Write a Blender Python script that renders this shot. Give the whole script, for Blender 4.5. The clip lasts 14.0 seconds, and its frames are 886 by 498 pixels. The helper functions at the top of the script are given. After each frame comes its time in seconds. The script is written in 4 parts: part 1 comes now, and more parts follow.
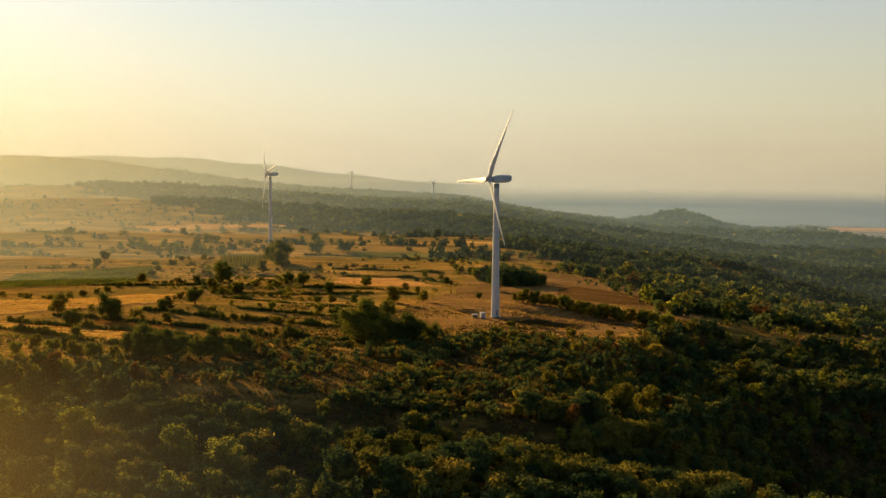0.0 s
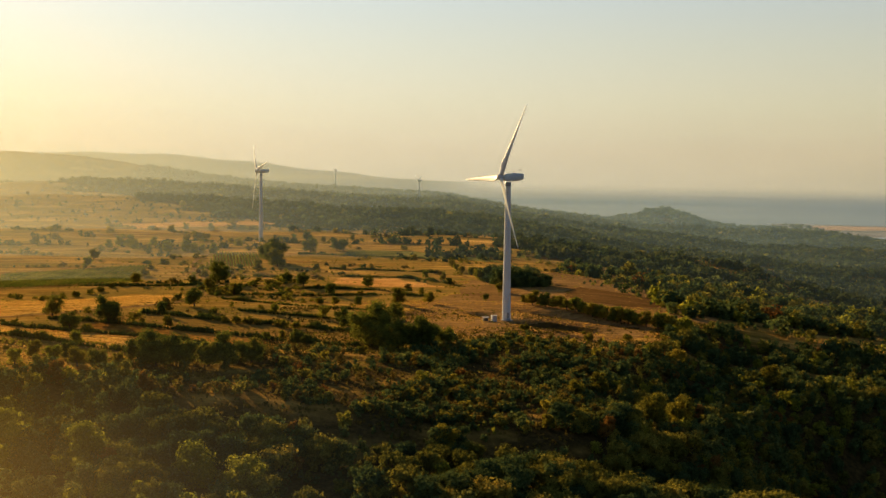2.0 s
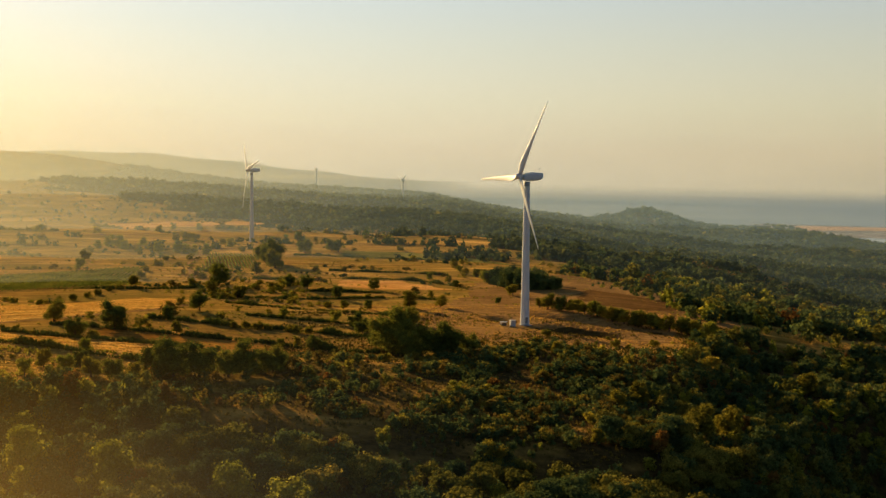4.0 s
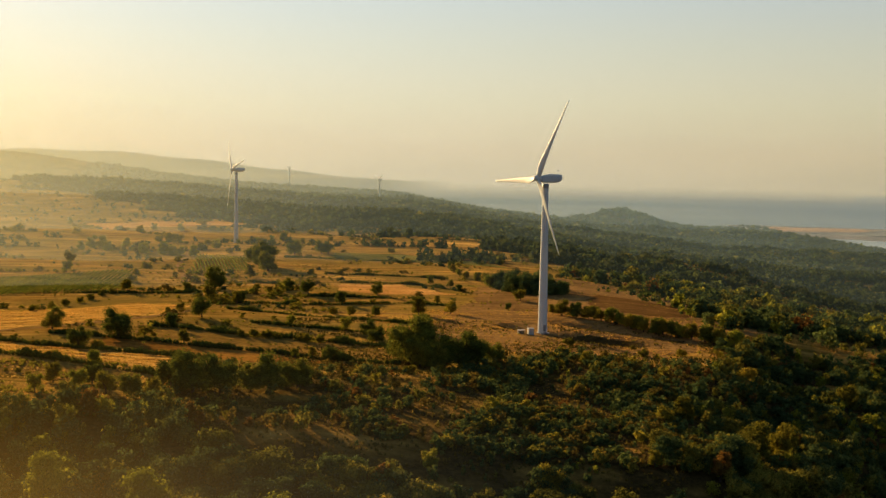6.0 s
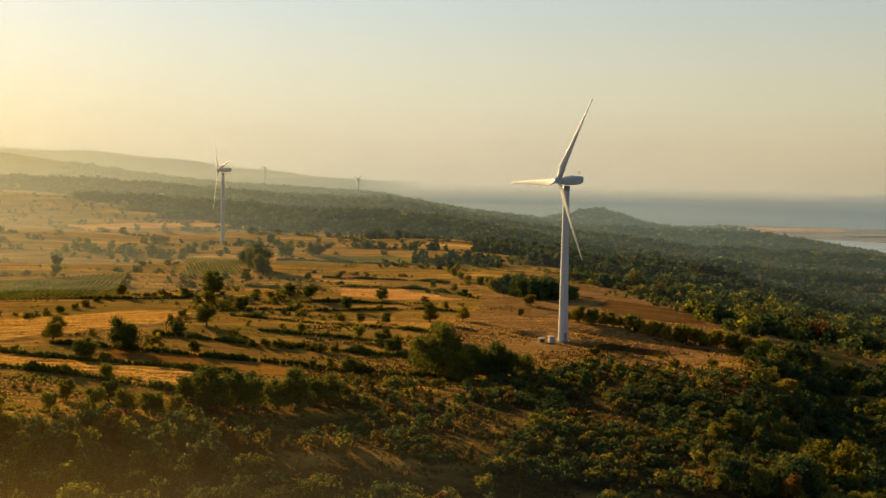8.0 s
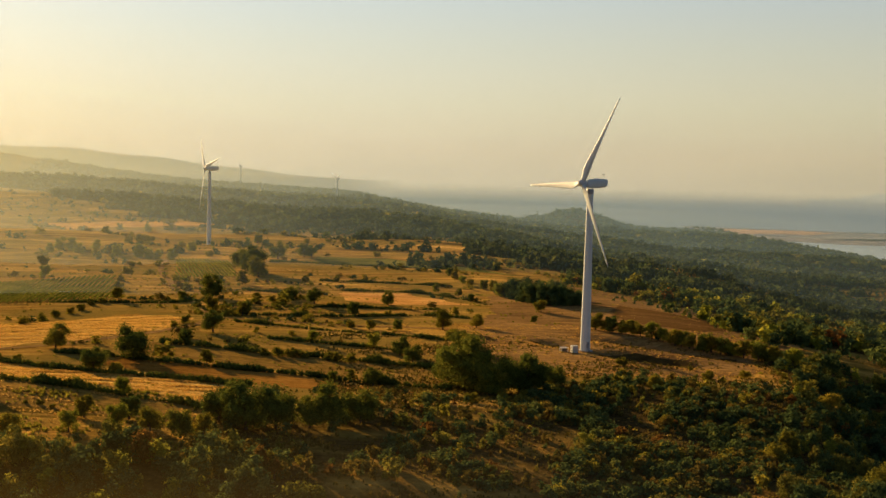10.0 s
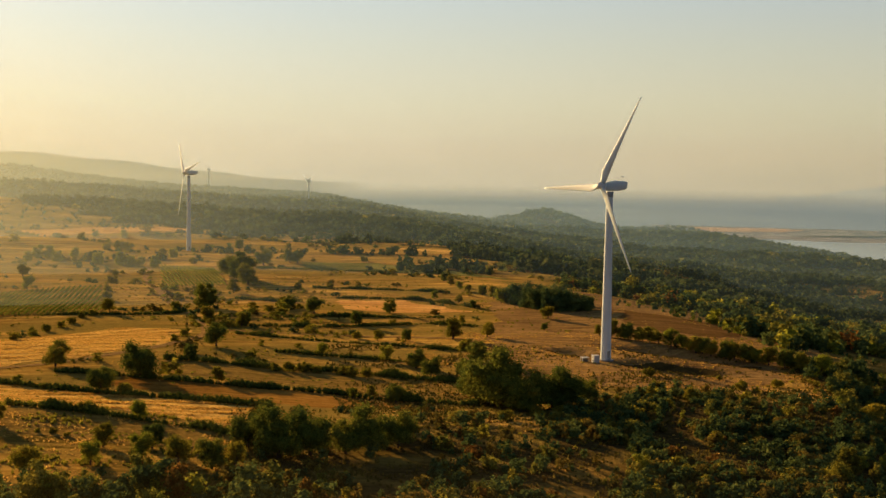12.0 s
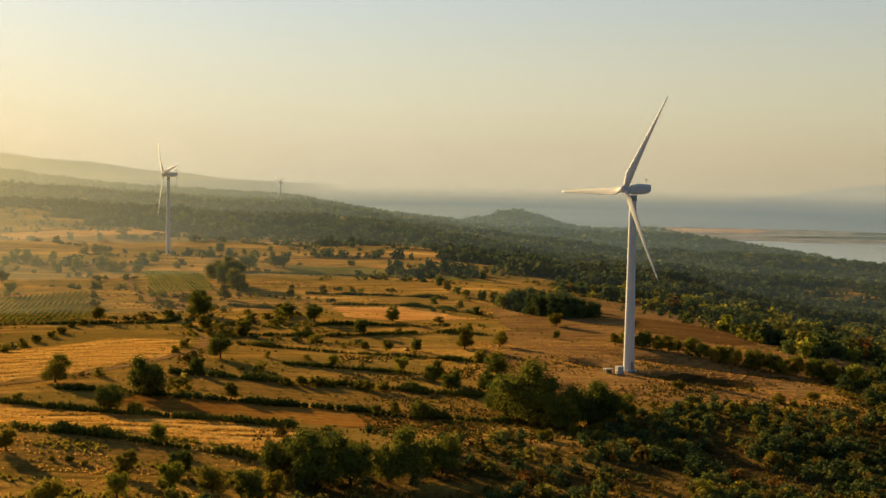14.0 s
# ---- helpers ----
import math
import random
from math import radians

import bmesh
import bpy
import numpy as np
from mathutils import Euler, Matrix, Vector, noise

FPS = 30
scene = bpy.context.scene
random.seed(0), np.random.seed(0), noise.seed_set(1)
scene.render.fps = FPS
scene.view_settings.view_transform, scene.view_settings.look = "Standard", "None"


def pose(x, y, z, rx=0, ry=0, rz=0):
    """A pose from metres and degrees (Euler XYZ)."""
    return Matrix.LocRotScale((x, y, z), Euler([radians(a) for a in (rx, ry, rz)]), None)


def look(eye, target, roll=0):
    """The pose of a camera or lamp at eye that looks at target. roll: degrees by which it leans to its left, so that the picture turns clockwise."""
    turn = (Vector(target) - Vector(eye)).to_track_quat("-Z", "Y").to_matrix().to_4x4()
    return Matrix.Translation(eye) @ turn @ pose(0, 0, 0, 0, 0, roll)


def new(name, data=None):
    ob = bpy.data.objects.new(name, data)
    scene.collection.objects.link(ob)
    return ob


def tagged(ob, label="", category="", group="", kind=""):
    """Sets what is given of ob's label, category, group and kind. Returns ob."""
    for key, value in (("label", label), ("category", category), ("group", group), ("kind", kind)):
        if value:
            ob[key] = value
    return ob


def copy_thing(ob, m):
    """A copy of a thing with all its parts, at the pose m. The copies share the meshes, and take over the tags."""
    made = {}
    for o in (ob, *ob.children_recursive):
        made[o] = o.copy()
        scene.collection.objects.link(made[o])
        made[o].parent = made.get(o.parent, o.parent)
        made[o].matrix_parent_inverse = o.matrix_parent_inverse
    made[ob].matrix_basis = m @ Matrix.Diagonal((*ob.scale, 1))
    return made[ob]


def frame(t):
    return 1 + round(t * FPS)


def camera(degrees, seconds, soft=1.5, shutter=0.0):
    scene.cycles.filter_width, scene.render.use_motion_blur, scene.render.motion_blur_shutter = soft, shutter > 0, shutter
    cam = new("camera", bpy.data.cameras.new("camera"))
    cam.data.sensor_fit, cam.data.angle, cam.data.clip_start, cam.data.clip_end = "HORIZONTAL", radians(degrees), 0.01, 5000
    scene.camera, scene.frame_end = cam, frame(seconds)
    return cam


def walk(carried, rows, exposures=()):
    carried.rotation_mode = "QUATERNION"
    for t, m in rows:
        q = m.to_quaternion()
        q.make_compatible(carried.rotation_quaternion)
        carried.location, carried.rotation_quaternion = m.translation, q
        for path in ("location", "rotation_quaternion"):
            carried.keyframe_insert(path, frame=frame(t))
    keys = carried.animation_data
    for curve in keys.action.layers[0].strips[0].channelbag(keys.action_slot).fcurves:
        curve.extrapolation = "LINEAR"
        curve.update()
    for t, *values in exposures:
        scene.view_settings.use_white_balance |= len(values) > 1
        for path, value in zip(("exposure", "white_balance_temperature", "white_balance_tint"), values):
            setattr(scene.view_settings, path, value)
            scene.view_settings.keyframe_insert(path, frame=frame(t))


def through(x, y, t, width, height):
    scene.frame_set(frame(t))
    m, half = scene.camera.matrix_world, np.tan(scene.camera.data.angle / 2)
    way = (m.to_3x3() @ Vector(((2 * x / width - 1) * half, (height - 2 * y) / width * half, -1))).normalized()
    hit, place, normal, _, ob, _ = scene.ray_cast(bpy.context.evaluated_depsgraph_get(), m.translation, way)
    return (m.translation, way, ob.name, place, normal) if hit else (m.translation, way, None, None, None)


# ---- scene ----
import itertools

cam = camera(37.2, 14.0, soft=1.5)
PATH = [
    (0, (-0.955, 0.775, 66.086), (-0.955, 2.77, 65.942), 0.4),
    (0.5, (-3.596, 5.375, 66.105), (-3.59, 7.37, 65.959), 0.6),
    (1, (-6.374, 10.039, 66.116), (-6.361, 12.034, 65.97), 0.5),
    (1.5, (-9.077, 14.837, 65.999), (-9.057, 16.831, 65.852), 0.6),
    (2, (-12.128, 19.58, 65.948), (-12.099, 21.575, 65.8), 0.6),
    (2.5, (-15.635, 24.313, 65.762), (-15.595, 26.307, 65.614), 0.6),
    (3, (-19.378, 29.214, 65.581), (-19.33, 31.208, 65.434), 0.6),
    (3.5, (-23.149, 33.945, 65.413), (-23.091, 35.939, 65.266), 0.7),
    (4, (-26.677, 39.075, 65.284), (-26.613, 41.068, 65.136), 0.7),
    (6.5, (-46.326, 65.444, 65.409), (-46.202, 67.435, 65.261), 1.0),
    (7, (-49.869, 70.426, 65.41), (-49.734, 72.416, 65.262), 1.0),
    (7.5, (-53.487, 75.697, 65.47), (-53.343, 77.686, 65.322), 1.0),
    (8, (-56.848, 80.926, 65.499), (-56.695, 82.915, 65.351), 1.0),
    (10.3, (-72.886, 104.335, 65.594), (-72.683, 106.319, 65.446), 1.3),
    (10.5, (-74.274, 106.421, 65.573), (-74.066, 108.404, 65.428), 1.0),
    (11, (-77.889, 111.887, 65.632), (-77.669, 113.87, 65.487), 1.0),
    (11.5, (-80.79, 116.567, 65.756), (-80.558, 118.548, 65.61), 0.9),
    (12, (-84.221, 121.777, 65.938), (-83.974, 123.757, 65.792), 0.9),
    (12.5, (-87.672, 127.32, 65.985), (-87.411, 129.297, 65.84), 0.9),
    (13, (-90.562, 132.426, 65.99), (-90.29, 134.402, 65.845), 0.9),
    (13.5, (-93.97, 138.059, 66.039), (-93.685, 140.033, 65.895), 0.9),
    (14, (-96.936, 143.359, 66.039), (-96.638, 145.331, 65.895), 0.9),
]
walk(cam, [(t, look(eye, target, roll)) for t, eye, target, roll in PATH], exposures=((0.0, 1.2), (14.0, 1.2)))


# ---- light ----
SUN_AZ, SUN_EL = -27.0, 11.5          # degrees clockwise from +y, and above the horizon
sun_way = Vector((math.sin(radians(SUN_AZ)) * math.cos(radians(SUN_EL)),
                  math.cos(radians(SUN_AZ)) * math.cos(radians(SUN_EL)), math.sin(radians(SUN_EL))))
world = bpy.data.worlds.new("world")
scene.world = world
world.use_nodes = True
wn, wl = world.node_tree.nodes, world.node_tree.links
sky = wn.new("ShaderNodeTexSky")
sky.sky_type, sky.sun_disc = "NISHITA", False
sky.sun_elevation, sky.sun_rotation = radians(SUN_EL), radians(SUN_AZ)
sky.altitude, sky.air_density, sky.dust_density, sky.ozone_density = 300, 1.0, 2.0, 1.0
# a hazy dawn sky: the clear sky's light plus bright haze low down, brighter towards the sun
coord = wn.new("ShaderNodeTexCoord")
split = wn.new("ShaderNodeSeparateXYZ")
wl.new(coord.outputs["Generated"], split.inputs[0])
low = wn.new("ShaderNodeValToRGB")
stops = ((0.0, (0.68, 0.53, 0.31)), (0.035, (0.63, 0.555, 0.35)), (0.08, (0.54, 0.525, 0.395)), (0.13, (0.44, 0.485, 0.47)), (0.22, (0.17, 0.205, 0.24)), (1.0, (0.05, 0.075, 0.12)))
while len(low.color_ramp.elements) < len(stops):
    low.color_ramp.elements.new(0.5)
for e, (p, c) in zip(low.color_ramp.elements, stops):
    e.position, e.color = p, (*c, 1)
wl.new(split.outputs["Z"], low.inputs["Fac"])
dot = wn.new("ShaderNodeVectorMath")
dot.operation = "DOT_PRODUCT"
dot.inputs[1].default_value = sun_way
wl.new(coord.outputs["Generated"], dot.inputs[0])
clip = wn.new("ShaderNodeMath")
clip.operation = "MAXIMUM"
clip.inputs[1].default_value = 0.0
wl.new(dot.outputs["Value"], clip.inputs[0])
power = wn.new("ShaderNodeMath")
power.operation = "POWER"
power.inputs[1].default_value = 6.0
wl.new(clip.outputs[0], power.inputs[0])
glow = wn.new("ShaderNodeVectorMath")
glow.operation = "SCALE"
glow.inputs[0].default_value = (0.125, 0.185, 0.25)
wl.new(power.outputs[0], glow.inputs["Scale"])
clear = wn.new("ShaderNodeVectorMath")
clear.operation = "SCALE"
clear.inputs["Scale"].default_value = 0.006
wl.new(sky.outputs["Color"], clear.inputs[0])
# the haze is dimmer and bluer away from the sun
away = wn.new("ShaderNodeMapRange")
away.inputs["From Min"].default_value, away.inputs["From Max"].default_value = -0.7, 0.97
wl.new(dot.outputs["Value"], away.inputs["Value"])
tint = wn.new("ShaderNodeValToRGB")
for e, (p, c) in zip(tint.color_ramp.elements, ((0.0, (0.34, 0.46, 0.68)), (1.0, (1.04, 1.04, 1.04)))):
    e.position, e.color = p, (*c, 1)
wl.new(away.outputs["Result"], tint.inputs["Fac"])
haze = wn.new("ShaderNodeVectorMath")
haze.operation = "MULTIPLY"
wl.new(low.outputs["Color"], haze.inputs[0])
wl.new(tint.outputs["Color"], haze.inputs[1])
sums = wn.new("ShaderNodeVectorMath")
sums.operation = "ADD"
wl.new(clear.outputs[0], sums.inputs[0])
wl.new(haze.outputs[0], sums.inputs[1])
total = wn.new("ShaderNodeVectorMath")
total.operation = "ADD"
wl.new(sums.outputs[0], total.inputs[0])
wl.new(glow.outputs[0], total.inputs[1])
wl.new(total.outputs[0], wn["Background"].inputs["Color"])
wn["Background"].inputs["Strength"].default_value = 0.487

lamp = bpy.data.lights.new("sun", "SUN")
lamp.energy, lamp.angle, lamp.color = 5.0, radians(0.6), (1.0, 0.65, 0.27)
new("sun", lamp).matrix_world = look(sun_way * 300, (0, 0, 0))


# ---- materials ----
def material(name, rough=0.8):
    m = bpy.data.materials.new(name)
    m.use_nodes = True
    m.node_tree.nodes["Principled BSDF"].inputs["Roughness"].default_value = rough
    m.node_tree.nodes["Principled BSDF"].inputs["Specular IOR Level"].default_value = 0.0 if rough > 0.65 else 0.3
    return m, m.node_tree.nodes, m.node_tree.links, m.node_tree.nodes["Principled BSDF"]


def place(n, l, scale=(1, 1, 1), turn=0.0, space="position"):
    """World place, scaled and turned about z."""
    g = n.new("ShaderNodeNewGeometry")
    mp = n.new("ShaderNodeMapping")
    mp.inputs["Scale"].default_value, mp.inputs["Rotation"].default_value = scale, (0, 0, radians(turn))
    l.new(g.outputs["Position"], mp.inputs["Vector"])
    return mp.outputs["Vector"]


def noise_node(n, l, vec, scale, detail=4.0, rough=0.55):
    t = n.new("ShaderNodeTexNoise")
    t.inputs["Scale"].default_value, t.inputs["Detail"].default_value, t.inputs["Roughness"].default_value = scale, detail, rough
    l.new(vec, t.inputs["Vector"])
    return t.outputs["Fac"]


def ramp(n, l, fac, stops):
    r = n.new("ShaderNodeValToRGB")
    e = r.color_ramp.elements
    while len(e) < len(stops):
        e.new(0.5)
    for k, (p, c) in zip(e, stops):
        k.position, k.color = p, (*c, 1)
    l.new(fac, r.inputs["Fac"])
    return r.outputs["Color"]


def mix(n, l, fac, a, b, kind="MIX"):
    m = n.new("ShaderNodeMix")
    m.data_type, m.blend_type = "RGBA", kind
    for s, v in ((m.inputs[0], fac), (m.inputs[6], a), (m.inputs[7], b)):
        if isinstance(v, (int, float)):
            s.default_value = v
        elif isinstance(v, tuple):
            s.default_value = (*v, 1)
        else:
            l.new(v, s)
    return m.outputs[2]


def bump(n, l, bsdf, height, strength, distance):
    b = n.new("ShaderNodeBump")
    b.inputs["Strength"].default_value, b.inputs["Distance"].default_value = strength, distance
    l.new(height, b.inputs["Height"])
    l.new(b.outputs["Normal"], bsdf.inputs["Normal"])


def grass_material(name, light, mid, dark, turn=8.0, streak=0.05):
    """Dry grass or soil: broad patches, streaks along the plots, tufts."""
    m, n, l, bsdf = material(name, 0.95)
    broad = noise_node(n, l, place(n, l), 0.018, 5)
    streaks = noise_node(n, l, place(n, l, (0.25, 1.6, 1), turn), streak * 4, 5, 0.6)
    tufts = noise_node(n, l, place(n, l), 0.55, 6, 0.7)
    a = ramp(n, l, streaks, [(0.38, dark), (0.5, mid), (0.6, light)])
    b = ramp(n, l, broad, [(0.38, dark), (0.5, mid), (0.62, light)])
    c = mix(n, l, 0.5, a, b)
    t = ramp(n, l, tufts, [(0.3, (0.6, 0.57, 0.54)), (0.7, (1.25, 1.22, 1.15))])
    l.new(mix(n, l, 0.85, c, t, "MULTIPLY"), bsdf.inputs["Base Color"])
    bump(n, l, bsdf, tufts, 0.8, 0.8)
    return m


def leaf_material(name, stops, patch=0.06, through=0.28):
    """Leaves: colour by leaf and by tree, some light passing through."""
    m, n, l, bsdf = material(name, 0.6)
    bsdf.inputs["Specular IOR Level"].default_value = 0.0
    g = n.new("ShaderNodeNewGeometry")
    o = n.new("ShaderNodeObjectInfo")
    tree = noise_node(n, l, place(n, l), patch, 2)
    add = n.new("ShaderNodeMath")
    add.operation = "MULTIPLY_ADD"
    l.new(g.outputs["Random Per Island"], add.inputs[0])
    add.inputs[1].default_value = 0.14
    l.new(tree, add.inputs[2])
    add2 = n.new("ShaderNodeMath")
    add2.operation = "MULTIPLY_ADD"
    l.new(o.outputs["Random"], add2.inputs[0])
    add2.inputs[1].default_value = 0.2
    l.new(add.outputs[0], add2.inputs[2])
    c = ramp(n, l, add2.outputs[0], stops)
    fine = noise_node(n, l, place(n, l), 2.4, 2, 0.6)
    c = mix(n, l, 1.0, c, ramp(n, l, fine, [(0.36, (0.62, 0.64, 0.66)), (0.62, (1.28, 1.26, 1.2))]), "MULTIPLY")
    l.new(c, bsdf.inputs["Base Color"])
    tr = n.new("ShaderNodeBsdfTranslucent")
    l.new(c, tr.inputs["Color"])
    ms = n.new("ShaderNodeMixShader")
    ms.inputs[0].default_value = through
    l.new(bsdf.outputs[0], ms.inputs[1])
    l.new(tr.outputs[0], ms.inputs[2])
    l.new(ms.outputs[0], n["Material Output"].inputs["Surface"])
    return m


def plain_material(name, colour, rough=0.5, metal=0.0, grain=0.12, scale=0.8):
    m, n, l, bsdf = material(name, rough)
    f = noise_node(n, l, place(n, l, (1, 1, 0.3)), scale, 6, 0.65)
    lo = tuple(c * (1 - grain) for c in colour)
    hi = tuple(min(1, c * (1 + grain)) for c in colour)
    l.new(ramp(n, l, f, [(0.35, lo), (0.65, hi)]), bsdf.inputs["Base Color"])
    bsdf.inputs["Metallic"].default_value = metal
    return m


M_PALE = grass_material("pale stubble", (0.860, 0.497, 0.150), (0.736, 0.373, 0.098), (0.512, 0.235, 0.060))
M_SOIL = grass_material("ploughed red soil", (0.22, 0.125, 0.042), (0.17, 0.092, 0.03), (0.115, 0.062, 0.021), turn=20)
M_GREEN = grass_material("green crop", (0.304, 0.262, 0.060), (0.224, 0.207, 0.045), (0.144, 0.138, 0.030))
M_BROWN = grass_material("brown tilth", (0.462, 0.231, 0.046), (0.341, 0.163, 0.031), (0.220, 0.101, 0.020), turn=15)
M_RUSSET = grass_material("russet grass", (0.46, 0.275, 0.095), (0.31, 0.18, 0.062), (0.17, 0.10, 0.036), turn=24)
M_HOLLOW_SHADE = grass_material("dark grass with painted shade", (0.15, 0.098, 0.03), (0.10, 0.066, 0.021), (0.065, 0.044, 0.015), turn=35)
M_OLIVE = grass_material("mown meadow", (0.46, 0.27, 0.062), (0.33, 0.197, 0.045), (0.21, 0.13, 0.028), turn=15)
M_STRAW = grass_material("straw", (0.86, 0.56, 0.15), (0.80, 0.47, 0.11), (0.64, 0.35, 0.075), turn=25, streak=0.09)
M_TRACK = grass_material("dirt track", (0.48, 0.30, 0.11), (0.38, 0.225, 0.078), (0.28, 0.155, 0.05))
M_LEAF = leaf_material("oak leaves", [(0.28, (0.031, 0.053, 0.022)), (0.5, (0.059, 0.092, 0.035)), (0.78, (0.123, 0.157, 0.045)), (1.0, (0.277, 0.252, 0.060))], through=0.3)
M_FAR_LEAF = leaf_material("far wood leaves", [(0.28, (0.022, 0.038, 0.020)), (0.5, (0.042, 0.061, 0.026)), (0.78, (0.080, 0.098, 0.034)), (1.0, (0.144, 0.146, 0.042))], patch=0.012, through=0.25)
M_BUSH = leaf_material("shrub leaves", [(0.3, (0.071, 0.077, 0.018)), (0.55, (0.150, 0.147, 0.026)), (0.8, (0.276, 0.237, 0.040)), (1.0, (0.414, 0.300, 0.052))], through=0.33)
M_FIELD = leaf_material("field tree leaves", [(0.3, (0.097, 0.097, 0.016)), (0.55, (0.188, 0.168, 0.023)), (0.8, (0.305, 0.253, 0.031)), (1.0, (0.467, 0.337, 0.042))], through=0.45)
M_OAK = leaf_material("lone oak leaves", [(0.3, (0.054, 0.080, 0.020)), (0.55, (0.110, 0.134, 0.026)), (0.8, (0.198, 0.204, 0.031)), (1.0, (0.354, 0.286, 0.043))], through=0.38)
M_GOLD = leaf_material("yellowing leaves", [(0.3, (0.13, 0.14, 0.018)), (0.6, (0.24, 0.25, 0.028)), (0.9, (0.38, 0.34, 0.045))], through=0.45)
M_RUST = leaf_material("rust leaves", [(0.3, (0.14, 0.07, 0.018)), (0.7, (0.23, 0.11, 0.025)), (1.0, (0.27, 0.16, 0.03))])
M_VINE = leaf_material("vine leaves", [(0.3, (0.085, 0.115, 0.02)), (0.6, (0.18, 0.205, 0.032)), (0.9, (0.31, 0.29, 0.045))], through=0.45)
M_DRY = leaf_material("dry weeds", [(0.3, (0.38, 0.21, 0.042)), (0.6, (0.52, 0.30, 0.065)), (0.9, (0.66, 0.41, 0.10))], through=0.5)
M_HEATH = leaf_material("heath", [(0.3, (0.07, 0.062, 0.016)), (0.6, (0.15, 0.115, 0.024)), (0.9, (0.27, 0.185, 0.036))], through=0.3)
M_BARK = plain_material("bark", (0.11, 0.08, 0.055), 0.95, 0, 0.4, 3)
M_PAINT = plain_material("white turbine paint", (0.70, 0.77, 0.79), 0.55, 0, 0.03)
M_BLADE = plain_material("white blade gelcoat", (0.66, 0.73, 0.75), 0.5, 0, 0.02)
M_GREY = plain_material("grey steel", (0.35, 0.36, 0.37), 0.5, 0.6)
M_KIOSK = plain_material("white kiosk panels", (0.58, 0.57, 0.54), 0.6, 0, 0.06)
M_CONCRETE = plain_material("concrete", (0.42, 0.39, 0.34), 0.9, 0, 0.2)
M_SLATE = plain_material("dark grey metal", (0.12, 0.115, 0.11), 0.6)
M_DARK = plain_material("dark louvre", (0.05, 0.05, 0.05), 0.6)


# ---- helpers for meshes ----
def part(name, bm, mat, parent=None, label="", smooth=False):
    me = bpy.data.meshes.new(name)
    if name != "haze":
        bmesh.ops.recalc_face_normals(bm, faces=bm.faces)
    bm.to_mesh(me)
    bm.free()
    if smooth:
        me.shade_smooth()
    me.materials.append(mat)
    ob = new(name, me)
    ob.parent = parent
    return tagged(ob, label)


def sheet(name, verts, faces, mat, smooth=False):
    me = bpy.data.meshes.new(name)
    me.from_pydata(verts, [], faces)
    me.materials.append(mat)
    if smooth:
        me.shade_smooth()
    return new(name, me)


def tri_mesh(name, v, mats, which=None):
    """A mesh of loose triangles from an array of shape (n, 3, 3)."""
    k = len(v)
    me = bpy.data.meshes.new(name)
    me.vertices.add(3 * k)
    me.vertices.foreach_set("co", v.astype(np.float32).ravel())
    me.loops.add(3 * k)
    me.loops.foreach_set("vertex_index", np.arange(3 * k, dtype=np.int32))
    me.polygons.add(k)
    me.polygons.foreach_set("loop_start", np.arange(0, 3 * k, 3, dtype=np.int32))
    for m in mats:
        me.materials.append(m)
    if which is not None:
        me.polygons.foreach_set("material_index", which.astype(np.int32))
    me.update(calc_edges=True)
    return me


def lathe(bm, rings, segments=28, caps=True):
    """Rings of (radius, z) joined into a body of revolution about z."""
    loops = []
    for r, z in rings:
        loops.append([bm.verts.new((r * math.cos(2 * math.pi * k / segments), r * math.sin(2 * math.pi * k / segments), z)) for k in range(segments)])
    for a, b in zip(loops, loops[1:]):
        for k in range(segments):
            bm.faces.new((a[k], a[(k + 1) % segments], b[(k + 1) % segments], b[k]))
    if caps:
        bm.faces.new(loops[0][::-1])
        bm.faces.new(loops[-1])


def box(bm, x0, x1, y0, y1, z0, z1, bevel=0.0):
    r = bmesh.ops.create_cube(bm, size=1.0)
    for v in r["verts"]:
        v.co = Vector(((x0 + x1) / 2 + v.co.x * (x1 - x0), (y0 + y1) / 2 + v.co.y * (y1 - y0), (z0 + z1) / 2 + v.co.z * (z1 - z0)))
    if bevel:
        edges = {e for v in r["verts"] for e in v.link_edges}
        bmesh.ops.bevel(bm, geom=list(edges), offset=bevel, segments=2, affect="EDGES", profile=0.5)


# ---- the lie of the land ----
def waves(x, y, seed, size):
    """Smooth rolling relief between about -1 and 1, with features of that size in metres."""
    r = np.random.RandomState(seed)
    z = 0
    for k in range(7):
        a, p, s = r.uniform(0, 2 * np.pi), r.uniform(0, 2 * np.pi), size * r.uniform(0.6, 1.6)
        z = z + np.sin((x * np.cos(a) + y * np.sin(a)) * 2 * np.pi / s + p)
    return z / 3.2


def bell(x, y, cx, cy, sx, sy, turn=0.0):
    c, s = math.cos(radians(turn)), math.sin(radians(turn))
    u, v = (x - cx) * c + (y - cy) * s, -(x - cx) * s + (y - cy) * c
    return np.exp(-0.5 * ((u / sx) ** 2 + (v / sy) ** 2))


def soft(t, w):
    return w * np.logaddexp(0, t / w)


def ramp01(t):
    t = np.clip(t, 0, 1)
    return t * t * (3 - 2 * t)


PLAIN = -152.0


def bank(x, y):
    """Distance past the edge where the eastern woods fall away from the brow."""
    return (x - 34) * 0.93 - (y - 381) * 0.36


